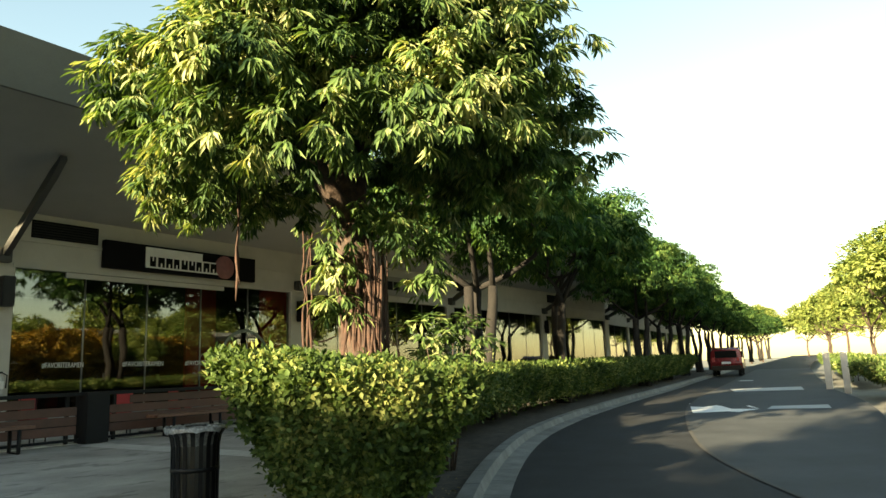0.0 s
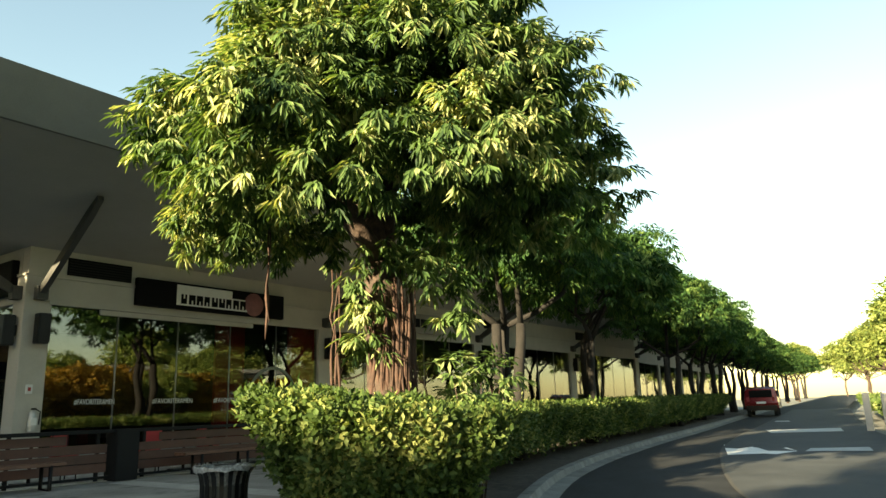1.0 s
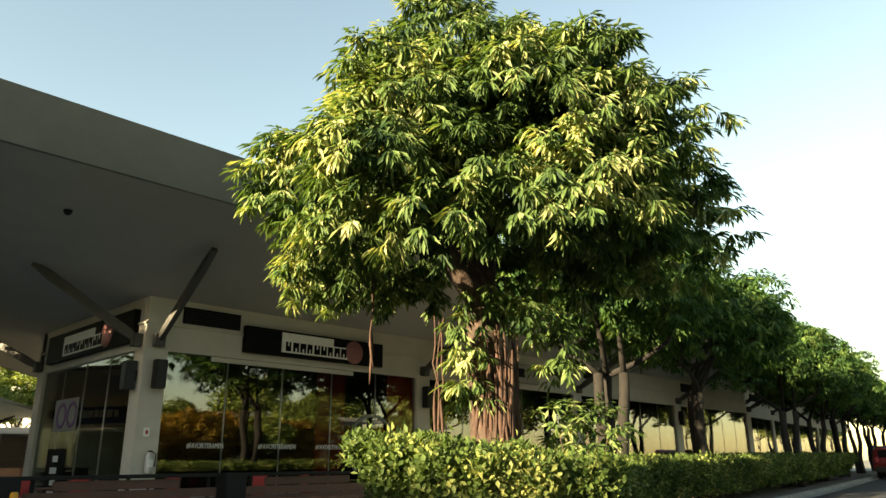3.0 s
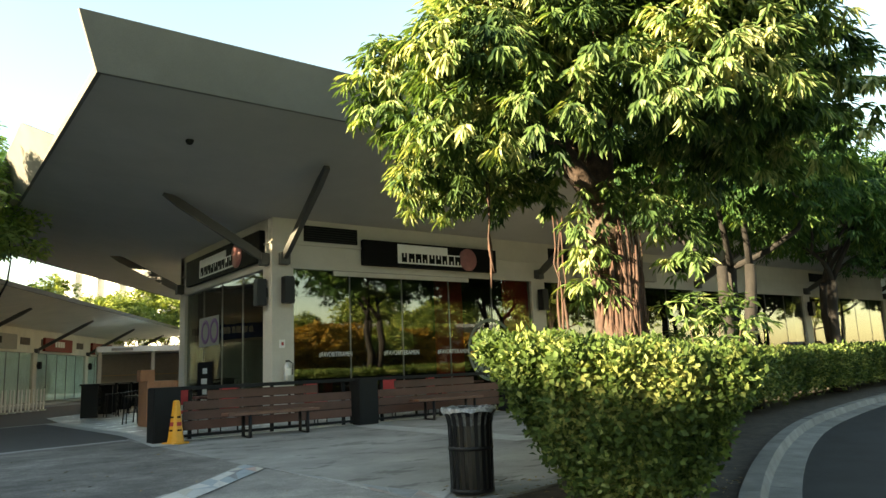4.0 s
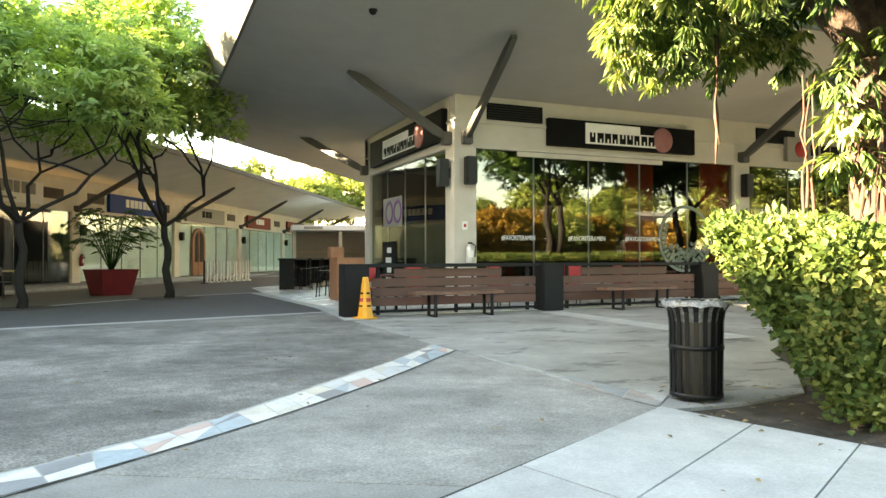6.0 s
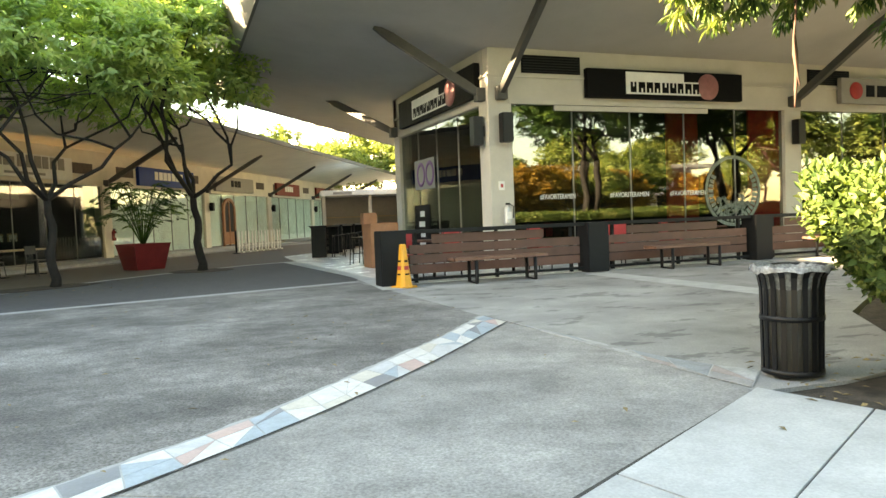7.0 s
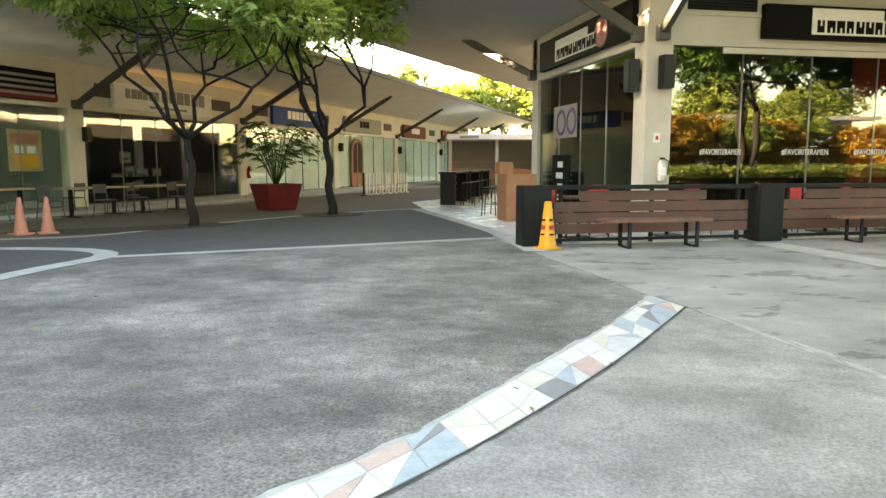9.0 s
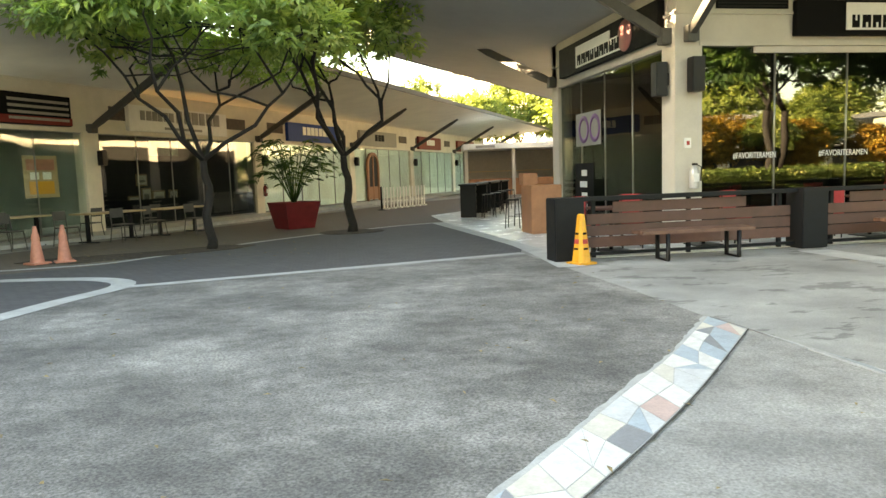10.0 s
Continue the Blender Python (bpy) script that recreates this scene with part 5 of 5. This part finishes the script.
IS2 = smooth_line([(30, 4.9), (36, 5.7), (46, 7.2), (60, 9)], 1.0)
hedge("hedge", "low dark hedge on the drive's island", IS2, offset(IS2, -2.0), lambda u: 0.7, 4000, 0.13, 0.07)


GH = smooth_line([(0, 66), (14, 62), (30, 60), (48, 60)], 1.2)
hedge("hedge", "tall dark hedge closing the plaza's far end", GH, offset(GH, -1.5), lambda u: 3.2, 5000, 0.22, 0.12, leaf=LEAFDARK)


# ---- leaf litter ----
n_l = 420
lx = np.r_[rng.uniform(-4, 4, 90), rng.uniform(3.9, 7, 230), rng.uniform(-5, 0, 100)]
ly = np.r_[rng.uniform(5, 15, 90), rng.uniform(5.2, 8, 230), rng.uniform(19, 22.5, 100)]
lit_ok = np.array([np.interp(x, KERB_LINE[:, 0], KERB_LINE[:, 1]) < y for x, y in zip(lx, ly)])
lx, ly = lx[lit_ok], ly[lit_ok]
k_ = len(lx)
LITTER = material("dry_leaf", (0.3, 0.22, 0.1), 0.8, var=0.35, scale=3)
spin = rng.uniform(0, 6.28, k_)
tagged(part("fallen_leaves", leaf_mesh("fallen_leaves", np.c_[lx, ly, np.full(k_, 0.032)], np.c_[np.cos(spin), np.sin(spin), np.zeros(k_)], np.c_[rng.normal(size=(k_, 2)) * 0.2, np.ones(k_)], rng.uniform(0.03, 0.08, k_), rng.uniform(0.015, 0.03, k_), LITTER), None), "dry brown fallen leaves scattered over plaza and soil", "leaf litter", kind="stuff")


# ---- parked car ----
def car(at, turn):
    c = thing("car", "red hatchback parked along the kerb, seen from behind", "car", at=at, turn=turn)
    prof = [(-1.95, 0.45), (-1.98, 0.75), (-1.9, 1.0), (-1.75, 1.55), (-1.5, 1.68), (0.2, 1.66), (0.95, 1.1), (1.9, 0.95), (2.05, 0.7), (2.0, 0.4)]
    bm = bmesh.new()
    sec = []
    for y, k in ((-0.88, 0.9), (-0.8, 1.0), (0.8, 1.0), (0.88, 0.9)):
        sec.append([bm.verts.new((x, y * (1 - 0.12 * max(0, z - 1.0)), 0.4 + (z - 0.4) * (k if z > 1.0 else 1))) for x, z in prof])
    for r, s in zip(sec, sec[1:]):
        for k in range(len(prof) - 1):
            bm.faces.new((r[k], s[k], s[k + 1], r[k + 1]))
    bm.faces.new(sec[0])
    bm.faces.new(sec[-1][::-1])
    body = part("body", bm, CARRED, c)
    part("rear_window", box(-1.93, -0.6, 1.08, -1.84, 0.6, 1.48, 0.01), SIGNBLACK, body)
    part("bumper", box(-2.06, -0.84, 0.35, -1.9, 0.84, 0.62, 0.03), BLACKMETAL, body)
    part("number_plate", box(-2.02, -0.25, 0.72, -1.98, 0.25, 0.84), SIGNWHITE, body)
    for y in (-0.72, 0.62):
        part("tail_light", box(-2.0, y, 0.85, -1.9, y + 0.14, 1.1, 0.01), SIGNRED, body)
    for y in (-0.9, 0.8):
        part("side_window", box(-1.3, y + (0.0 if y < 0 else 0.02), 1.08, 0.3, y + 0.1, 1.45, 0.01), SIGNBLACK, body)
    for x in (-1.3, 1.3):
        for y in (-0.8, 0.62):
            w = part("tyre", lathe([(0.2, 0), (0.31, 0.0), (0.33, 0.04), (0.33, 0.16), (0.31, 0.2), (0.2, 0.2)], 20), RUBBER, c)
            w.matrix_basis = pose(x, y, 0.33, -90, 0, 0)
            part("rim", lathe([(0.0, 0.03), (0.2, 0.02), (0.2, 0.18), (0, 0.17)], 16), BODYGREY, w)


car((46.5, 12.45, rise(46.5) - 0.1), 9)

# ---- posts beside the island ----
for x, y in ((28.3, 5.15), (27.6, 4.55)):
    p = thing("barrier_post", "grey painted steel barrier post on the island", "post", "barrier posts", at=(x, y, 0))
    part("shaft", box(-0.1, -0.1, -0.1, 0.1, 0.1, 1.25, 0.02), BODYGREY, p)
    part("cap", box(-0.11, -0.11, 1.25, 0.11, 0.11, 1.29, 0.01), BODYGREY, p)

# ---- terrace counters ----
cb = thing("service_counter", "reddish plywood counter box on the terrace", "counter", at=(4.95, 20.9, 0.016))
part("body", box(0, 0, 0, 0.72, 0.8, 1.1, 0.01), WOODBOX, cb)
part("riser", box(-0.05, 0.45, 1.1, 0.3, 0.8, 1.38, 0.01), WOODBOX, cb)
for i, (x, y) in enumerate(((5.0, 27.9), (6.3, 31.2), (7.6, 34.5))):
    bt = thing("bar_table", "black slatted bar table on the terrace", "table", "bar tables", at=(x, y, 0.016), turn=68)
    part("top", box(-0.1, -0.3, 1.02, 2.6, 0.3, 1.08, 0.01), CHAR, bt)
    part("end_panel", box(-0.05, -0.25, 0, 0.05, 0.25, 1.02), CHAR, bt)
    part("end_panel", box(2.45, -0.25, 0, 2.55, 0.25, 1.02), CHAR, bt)
    for s in range(4):
        part("slat", box(0.05, 0.12, 0.15 + s * 0.22, 2.45, 0.16, 0.28 + s * 0.22), CHAR, bt)
st0 = thing("bar_stool", "black steel bar stool with a square seat", "stool", "bar stools", at=(5.6, 27.6, 0.016))
part("seat", box(-0.17, -0.17, 0.7, 0.17, 0.17, 0.74, 0.008), BLACKMETAL, st0)
for x in (-0.15, 0.15):
    for y in (-0.15, 0.15):
        part("leg", tube([(x * 1.25, y * 1.25, 0), (x, y, 0.7)], [0.014, 0.014], 5), BLACKMETAL, st0)
part("footrest", box(-0.17, -0.17, 0.28, 0.17, -0.15, 0.3), BLACKMETAL, st0)
for x, y in ((6.2, 28.9), (6.9, 30.9), (7.6, 32.4), (5.1, 22.9), (5.5, 23.6)):
    copy_thing(st0, pose(x, y, 0.016, 0, 0, 30 * x))

tc = thing("terrace_chair", "small chair with a red seat behind the fence", "chair", "terrace chairs", at=(4.75, 17.2, 0.016), turn=15)
part("seat", box(-0.2, -0.2, 0.44, 0.2, 0.2, 0.49, 0.012), SIGNRED, tc)
part("backrest", box(-0.2, 0.17, 0.6, 0.2, 0.2, 0.95, 0.012), SIGNRED, tc)
for x in (-0.17, 0.17):
    for y in (-0.17, 0.17):
        part("leg", tube([(x, y, 0), (x, y, 0.95 if y > 0 else 0.45)], [0.014, 0.014], 5), BLACKMETAL, tc)
for x, y, r in ((5.7, 17.35, -20), (7.7, 17.3, 10), (9.6, 17.3, 160), (11.2, 17.4, 20)):
    copy_thing(tc, pose(x, y, 0.016, 0, 0, r))
tt = thing("terrace_table", "dark square table on a steel foot behind the fence", "table", "terrace tables", at=(5.2, 17.1, 0.016))
part("tabletop", box(-0.35, -0.35, 0.72, 0.35, 0.35, 0.76, 0.008), WOODSLAT, tt)
part("column", tube([(0, 0, 0.02), (0, 0, 0.72)], [0.035, 0.03], 8), BLACKMETAL, tt)
part("foot", box(-0.25, -0.25, 0, 0.25, 0.25, 0.02), BLACKMETAL, tt)
for x in (7.0, 10.4, 12.0):
    copy_thing(tt, pose(x, 17.2, 0.016))
# wet patch in the gutter
KW = KERB_LINE[(KERB_LINE[:, 0] > 3.2) & (KERB_LINE[:, 0] < 5.0)]
wet = ribbon(offset(KW, -0.24), offset(KW, -0.24 - 0.34), -0.068)
tagged(part("wet_patch", wet, material("wet_dirt", (0.022, 0.022, 0.02), 0.2, var=0.3)), "dark wet patch lying in the gutter", "puddle", kind="structure")

# ---- planter with a palm ----
pl = thing("planter", "square flared dark red planter holding a palm", "planter", at=(-0.48, 26.9, 0.0), turn=30)
bm = bmesh.new()
rings = [[bm.verts.new((sx * w, sy * w, z)) for sx, sy in ((-1, -1), (1, -1), (1, 1), (-1, 1))] for w, z in ((0.42, 0), (0.56, 0.72), (0.58, 0.78), (0.5, 0.78), (0.48, 0.68))]
for r, s in zip(rings, rings[1:]):
    for k in range(4):
        bm.faces.new((r[k], r[(k + 1) % 4], s[(k + 1) % 4], s[k]))
part("pot", bm, POTRED, pl)
part("soil", box(-0.48, -0.48, 0.55, 0.48, 0.48, 0.66), SOIL, pl)
palm = thing("palm", "small potted palm with arching feathery fronds", "plant", at=(-0.48, 26.9, 0.66))
for k in range(22):
    a, up = k * 2.4, 0.9 + 0.9 * rng.random()
    ln = 1.0 + 0.5 * rng.random()
    pts = [(math.cos(a) * ln * t, math.sin(a) * ln * t, up * math.sin(t * 2.3) * 1.1) for t in np.linspace(0.02, 1, 8)]
    fr = part("frond_stem", tube(pts, [0.014] * 7 + [0.005], 4), LEAFDARK, palm)
    P_ = np.array(pts)
    idx = np.repeat(np.arange(2, 8), 6)
    base = P_[idx] + rng.normal(size=(len(idx), 3)) * 0.02
    side = np.array([-math.sin(a), math.cos(a), 0])
    way = np.where(np.arange(len(idx))[:, None] % 2 == 0, side, -side) + np.array([math.cos(a), math.sin(a), -0.3]) * 0.6
    tagged(part("frond_blade", leaf_mesh("frond_blade", base, way, np.tile([0, 0, 1.0], (len(idx), 1)), np.full(len(idx), 0.3), np.full(len(idx), 0.035), LEAFDARK), None, fr), kind="stuff")

# ---- tables and chairs before the shops ----
for i, (x, y) in enumerate(((-7.2, 24.4), (-5.2, 25.4), (-3.8, 27.0))):
    tb = thing("cafe_table", "pale wooden cafe table on dark legs", "table", "cafe tables", at=(x, y, 0.005), turn=58)
    part("tabletop", box(-0.9, -0.4, 0.72, 0.9, 0.4, 0.76, 0.008), WOODTOP, tb)
    for lx in (-0.7, 0.7):
        part("leg", box(lx - 0.04, -0.04, 0, lx + 0.04, 0.04, 0.72), BLACKMETAL, tb)
        part("foot", box(lx - 0.06, -0.3, 0, lx + 0.06, 0.3, 0.03), BLACKMETAL, tb)
ch = thing("cafe_chair", "dark steel cafe chair with an open back", "chair", "cafe chairs", at=(-6.9, 23.6, 0.005), turn=60)
part("seat", box(-0.2, -0.2, 0.43, 0.2, 0.2, 0.46, 0.008), STEEL, ch)
for x in (-0.18, 0.18):
    part("leg", tube([(x * 1.15, -0.23, 0), (x, -0.18, 0.44)], [0.014, 0.014], 5), STEEL, ch)
    part("leg", tube([(x * 1.15, 0.25, 0), (x, 0.19, 0.44), (x, 0.24, 0.85)], [0.014] * 3, 5), STEEL, ch)
part("backrest", box(-0.18, 0.22, 0.62, 0.18, 0.245, 0.85, 0.006), STEEL, ch)
for x, y, r in ((-5.9, 24.3, 60), (-4.7, 24.7, 50), (-5.9, 26.2, 240), (-4.2, 26.0, 70), (-3.2, 26.4, 55), (-4.7, 27.7, 235), (-7.9, 25.2, 230)):
    copy_thing(ch, pose(x, y, 0.005, 0, 0, r))

# ---- arched door, picket barrier, kiosk ----
dr = thing("door_arched", "arched brown wooden shop door with glass", "door", at=row_at(11.2, -0.02, 0.1), turn=61)
bm = bmesh.new()
outer = [(-0.78, 0)] + [(-0.78, 2.0)] + [(0.78 * math.cos(a), 2.0 + 0.7 * math.sin(a)) for a in np.linspace(math.pi, 0, 14)[1:-1]] + [(0.78, 2.0), (0.78, 0)]
inner = [(x * 0.76, min(z, 2.0) + max(0, z - 2.0) * 0.76 + (0.12 if z < 0.1 else 0)) for x, z in outer]
vo = [[bm.verts.new((x, y, z)) for x, z in outer] for y in (-0.07, 0.04)]
vi = [[bm.verts.new((x, y, z)) for x, z in inner] for y in (-0.07, 0.04)]
for k in range(len(outer) - 1):
    bm.faces.new((vo[0][k], vo[0][k + 1], vi[0][k + 1], vi[0][k]))
    bm.faces.new((vi[1][k], vi[1][k + 1], vo[1][k + 1], vo[1][k]))
    bm.faces.new((vo[0][k], vo[1][k], vo[1][k + 1], vo[0][k + 1]))
    bm.faces.new((vi[0][k], vi[0][k + 1], vi[1][k + 1], vi[1][k]))
part("door_frame", bm, WOODBOX, dr)
part("door_glass", prism([(-0.6, -0.01), (0.6, -0.01), (0.6, 0.01), (-0.6, 0.01)], 0.1, 2.45), INNER, dr, "dark glass in the arched door")
part("lower_panel", box(-0.6, -0.03, 0.1, 0.6, 0.02, 0.8), WOODBOX, dr)
part("centre_stile", box(-0.05, -0.05, 0.05, 0.05, 0.03, 2.5), WOODBOX, dr)
for k in range(7):
    t = k / 6
    x, y = 3.0 + 2.0 * t, 36.0 + 2.5 * t
    pk = thing("picket_panel", "white picket barrier panel beside the shops", "barrier", "picket barrier", at=(x, y, 0.01), turn=51)
    for j in range(2):
        part("picket", box(0.03 + j * 0.23, -0.015, 0.06, 0.13 + j * 0.23, 0.015, 0.95, 0.004), SIGNWHITE, pk)
    part("rail", box(0, 0.015, 0.3, 0.45, 0.04, 0.36), SIGNWHITE, pk)
    part("foot", box(0.15, -0.15, 0, 0.3, 0.15, 0.06), SIGNWHITE, pk)
bp_ = thing("queue_post", "black queue post beside the barrier", "post", at=(2.9, 35.7, 0.0))
part("shaft", tube([(0, 0, 0), (0, 0, 1.0)], [0.04, 0.04], 10), BLACKMETAL, bp_)
part("foot", lathe([(0.0, 0.0), (0.17, 0.0), (0.16, 0.03), (0.03, 0.05)], 18), BLACKMETAL, bp_)

ki = thing("kiosk", "white flat-roofed open kiosk at the plaza's end", "kiosk", at=(9.4, 49.6, 0), turn=-10)
part("roof", box(0, -0.5, 2.9, 6.6, 3.5, 3.25, 0.03), SIGNWHITE, ki)
for x in (0.2, 3.2, 6.3):
    part("post", box(x - 0.1, 0, 0, x + 0.1, 0.2, 2.9), WALL, ki)
part("counter", box(0.2, 0.3, 0, 6.4, 0.8, 1.05), WOODBOX, ki)
part("side_wall", box(6.2, 0.3, 0, 6.5, 3.3, 2.9), WALL2, ki)
part("back_wall", box(0.1, 3.3, 0, 6.5, 3.45, 2.9), SIGNGREY, ki)
part("shelf", box(0.4, 2.9, 1.5, 6.0, 3.28, 1.54), WOODTOP, ki)
part("fascia_mark", box(0.8, -0.52, 2.98, 2.0, -0.5, 3.14), SIGNGREY, ki)

apt = thing("apartment_block", "far white apartment block with vertical fins", "building", at=(16, 106, -0.14), turn=-40)
part("wall", box(0, 0, 0, 18, 12, 15.5), WALL, apt)
for k in range(6):
    part("fin", box(0.6 + k * 3.0, -0.6, 0, 1.8 + k * 3.0, 0.0, 15.6), SIGNWHITE, apt)

# ---- low building across the drive, seen mirrored in the shop windows ----
ob_ = thing("arcade_building", "low cream arcade across the drive", "building", at=(-20, -25, -0.14))
part("wall", box(0, -3, 0, 70, 0, 5.2), WALL2, ob_)
part("roof_slab", box(-0.5, -3.5, 5.2, 70.5, 3.0, 5.6), WALL, ob_)
part("awning", box(0, 0, 2.9, 70, 2.2, 3.1), SIGNWHITE, ob_)
for k in range(14):
    part("shop_window", box(0.8 + 5 * k, -0.02, 0.3, 4.6 + 5 * k, 0.05, 2.8), INNER, ob_)

# ---- kerb stones, slabs and mosaic ----
kerb = thing("kerb", "weathered concrete kerb and gutter along the drive", "kerb", kind="structure")
KP = resample(KERB_LINE[KERB_LINE[:, 0] < 62], 0.9)
KO = offset(KP, -0.16)
GO = offset(KP, -0.46)
for i in range(len(KP) - 1):
    def q(line, t):
        return line[i] * (1 - t) + line[i + 1] * t
    bm = bmesh.new()
    r = rise(KP[i][0])
    a, b, c, d = q(KP, 0.008), q(KP, 0.992), q(KO, 0.992), q(KO, 0.008)
    e, f = q(GO, 0.992), q(GO, 0.008)
    lo = [bm.verts.new((*p, r - 0.25)) for p in (a, b, e, f)]
    hi = [bm.verts.new((*p, r + 0.035)) for p in (a, b, c, d)]
    gt = [bm.verts.new((*p, r - 0.075)) for p in (c + (e - c) * 0.12, d + (f - d) * 0.12)]
    ge = [bm.verts.new((*p, r - 0.088)) for p in (e, f)]
    bm.faces.new((hi[3], hi[2], hi[1], hi[0]))
    bm.faces.new((hi[2], hi[3], gt[1], gt[0]))
    bm.faces.new((gt[0], gt[1], ge[1], ge[0]))
    bm.faces.new((lo[0], hi[0], hi[1], lo[1]))
    bm.faces.new((lo[3], ge[1], gt[1], hi[3], hi[0], lo[0]))
    bm.faces.new((lo[1], hi[1], hi[2], gt[0], ge[0], lo[2]))
    bm.faces.new((ge[0], ge[1], lo[3], lo[2]))
    part("kerb_stone", bm, KERB, kerb)

walkp = thing("sidewalk", "pale concrete sidewalk slabs crossing the plaza's mouth", "sidewalk", kind="structure")
tagged(part("sidewalk_bed", prism([(3.86, 7.46), (-9.0, 0.9), (-8.2, -0.8), (1.0, 2.86), (4.62, 5.2)], -0.02, 0.008), JOINT), "dirt-filled bed under the slabs", "sidewalk", kind="structure")
ends = [(3.86, 7.45), (4.04, 6.76), (4.22, 6.14), (4.4, 5.63), (4.6, 5.22)]
way_ = Vector((-0.885, -0.465))
for j, (p, q_) in enumerate(zip(ends, ends[1:])):
    p, q_ = Vector(p), Vector(q_)
    across = (q_ - p)
    s = 0.0
    for k, ln in enumerate((1.9 + 0.15 * j, 2.1, 2.1, 2.1, 2.1)):
        a = p + across * 0.01 + way_ * s
        b = q_ - across * 0.01 + way_ * s
        c_ = b + way_ * (ln - 0.015)
        d_ = a + way_ * (ln - 0.015)
        part("slab", prism([tuple(a), tuple(d_), tuple(c_), tuple(b)], -0.01, 0.022), SLAB, walkp)
        s += ln


def mosaic(name, left, right, step, tiles, odds):
    """Irregular coloured tiles between two plan lines, with fine joints."""
    m = thing(name, "band of irregular white, blue, pink and grey mosaic tiles", "mosaic", kind="structure")
    L = smooth_line(left, step, 2)
    R = smooth_line(right, step, 2)
    n = min(len(L), len(R))
    L, R = (np.c_[np.interp(np.linspace(0, 1, n), np.linspace(0, 1, len(q)), q[:, 0]), np.interp(np.linspace(0, 1, n), np.linspace(0, 1, len(q)), q[:, 1])] for q in (L, R))
    part("grout", ribbon(L, R, 0.0075), BAND, m)
    cuts = [0.25 + 0.5 * rng.random() for _ in range(n)]
    lean = [(rng.random() - 0.5) * 0.9 for _ in range(n)]
    for i in range(n - 1):
        def at_(k, v):
            f = min(max(k + lean[k] * (v - 0.5), 0), n - 1.001)
            j, f = int(f), f - int(f)
            a_, b_ = L[j] * (1 - f) + L[j + 1] * f, R[j] * (1 - f) + R[j + 1] * f
            return Vector((*(a_ * (1 - v) + b_ * v), 0))
        quads = [((i, 0.02), (i, cuts[i]), (i + 1, cuts[i + 1]), (i + 1, 0.02)), ((i, cuts[i]), (i, 0.98), (i + 1, 0.98), (i + 1, cuts[i + 1]))]
        for qd in quads:
            pts = [at_(*t) for t in qd]
            split = rng.random()
            polys = [pts] if split < 0.62 else ([pts[:3], [pts[0], pts[2], pts[3]]] if split < 0.82 else [[pts[0], pts[1], pts[3]], pts[1:]])
            for poly in polys:
                cen = sum(poly, Vector()) / len(poly)
                flat = [(p + (cen - p) * 0.045) for p in poly]
                area = sum(flat[a].x * flat[(a + 1) % len(flat)].y - flat[(a + 1) % len(flat)].x * flat[a].y for a in range(len(flat)))
                if area < 0:
                    flat = flat[::-1]
                mt = tiles[int(rng.choice(len(tiles), p=odds))]
                part("tile", prism([(p.x, p.y) for p in flat], 0.004, 0.0105), mt, m)


mosaic("mosaic_band", [(3.79, 11.63), (2.76, 10.4), (2.05, 9.68), (1.46, 9.05), (0.8, 8.35), (0.17, 7.88), (-0.4, 7.48), (-1.6, 6.75), (-3.5, 5.7)], [(3.82, 11.03), (3.08, 10.2), (2.5, 9.55), (1.79, 8.84), (1.07, 8.17), (0.66, 7.84), (0.08, 7.38), (-1.3, 6.45), (-3.3, 5.35)], 0.28, TILES, (0.34, 0.14, 0.19, 0.12, 0.13, 0.08))
mosaic("mosaic_band", [(3.8, 11.7), (3.95, 9.5), (4.05, 8.2), (4.3, 7.85)], [(3.84, 11.0), (3.84, 9.2), (3.84, 7.9), (3.88, 7.5)], 0.32, WORNTILES, (0.4, 0.25, 0.2, 0.15))
MOS_R = smooth_line([(3.82, 11.03), (3.08, 10.2), (2.5, 9.55), (1.79, 8.84), (1.07, 8.17), (0.66, 7.84), (0.08, 7.38), (-1.3, 6.45), (-3.3, 5.35)], 0.3, 2)
CRACK = resample(MOS_R, 0.05)
ragged = np.array([0.011 + 0.012 * noise.noise(Vector((x * 7, y * 7, 0))) + 0.006 * rng.random() for x, y in CRACK])
tagged(part("joint_crack", ribbon(CRACK, CRACK + (offset(CRACK, 1.0) - CRACK) * ragged[:, None], 0.0125), JOINT), "dark dirt-filled crack beside the mosaic", "joint", kind="structure")
MOS_L = smooth_line([(3.79, 11.63), (2.76, 10.4), (2.05, 9.68), (1.46, 9.05), (0.8, 8.35), (0.17, 7.88), (-0.4, 7.48), (-1.6, 6.75), (-3.5, 5.7)], 0.08, 2)
smear = np.array([0.035 + 0.05 * noise.noise(Vector((x * 5, y * 5, 3))) + 0.02 * noise.noise(Vector((x * 23, y * 23, 1))) for x, y in MOS_L])
tagged(part("mortar_edge", ribbon(MOS_L, MOS_L + (offset(MOS_L, -1.0) - MOS_L) * np.maximum(smear, 0.004)[:, None], 0.0065), BAND), "pale ragged mortar smeared along the mosaic", "mortar", kind="structure")
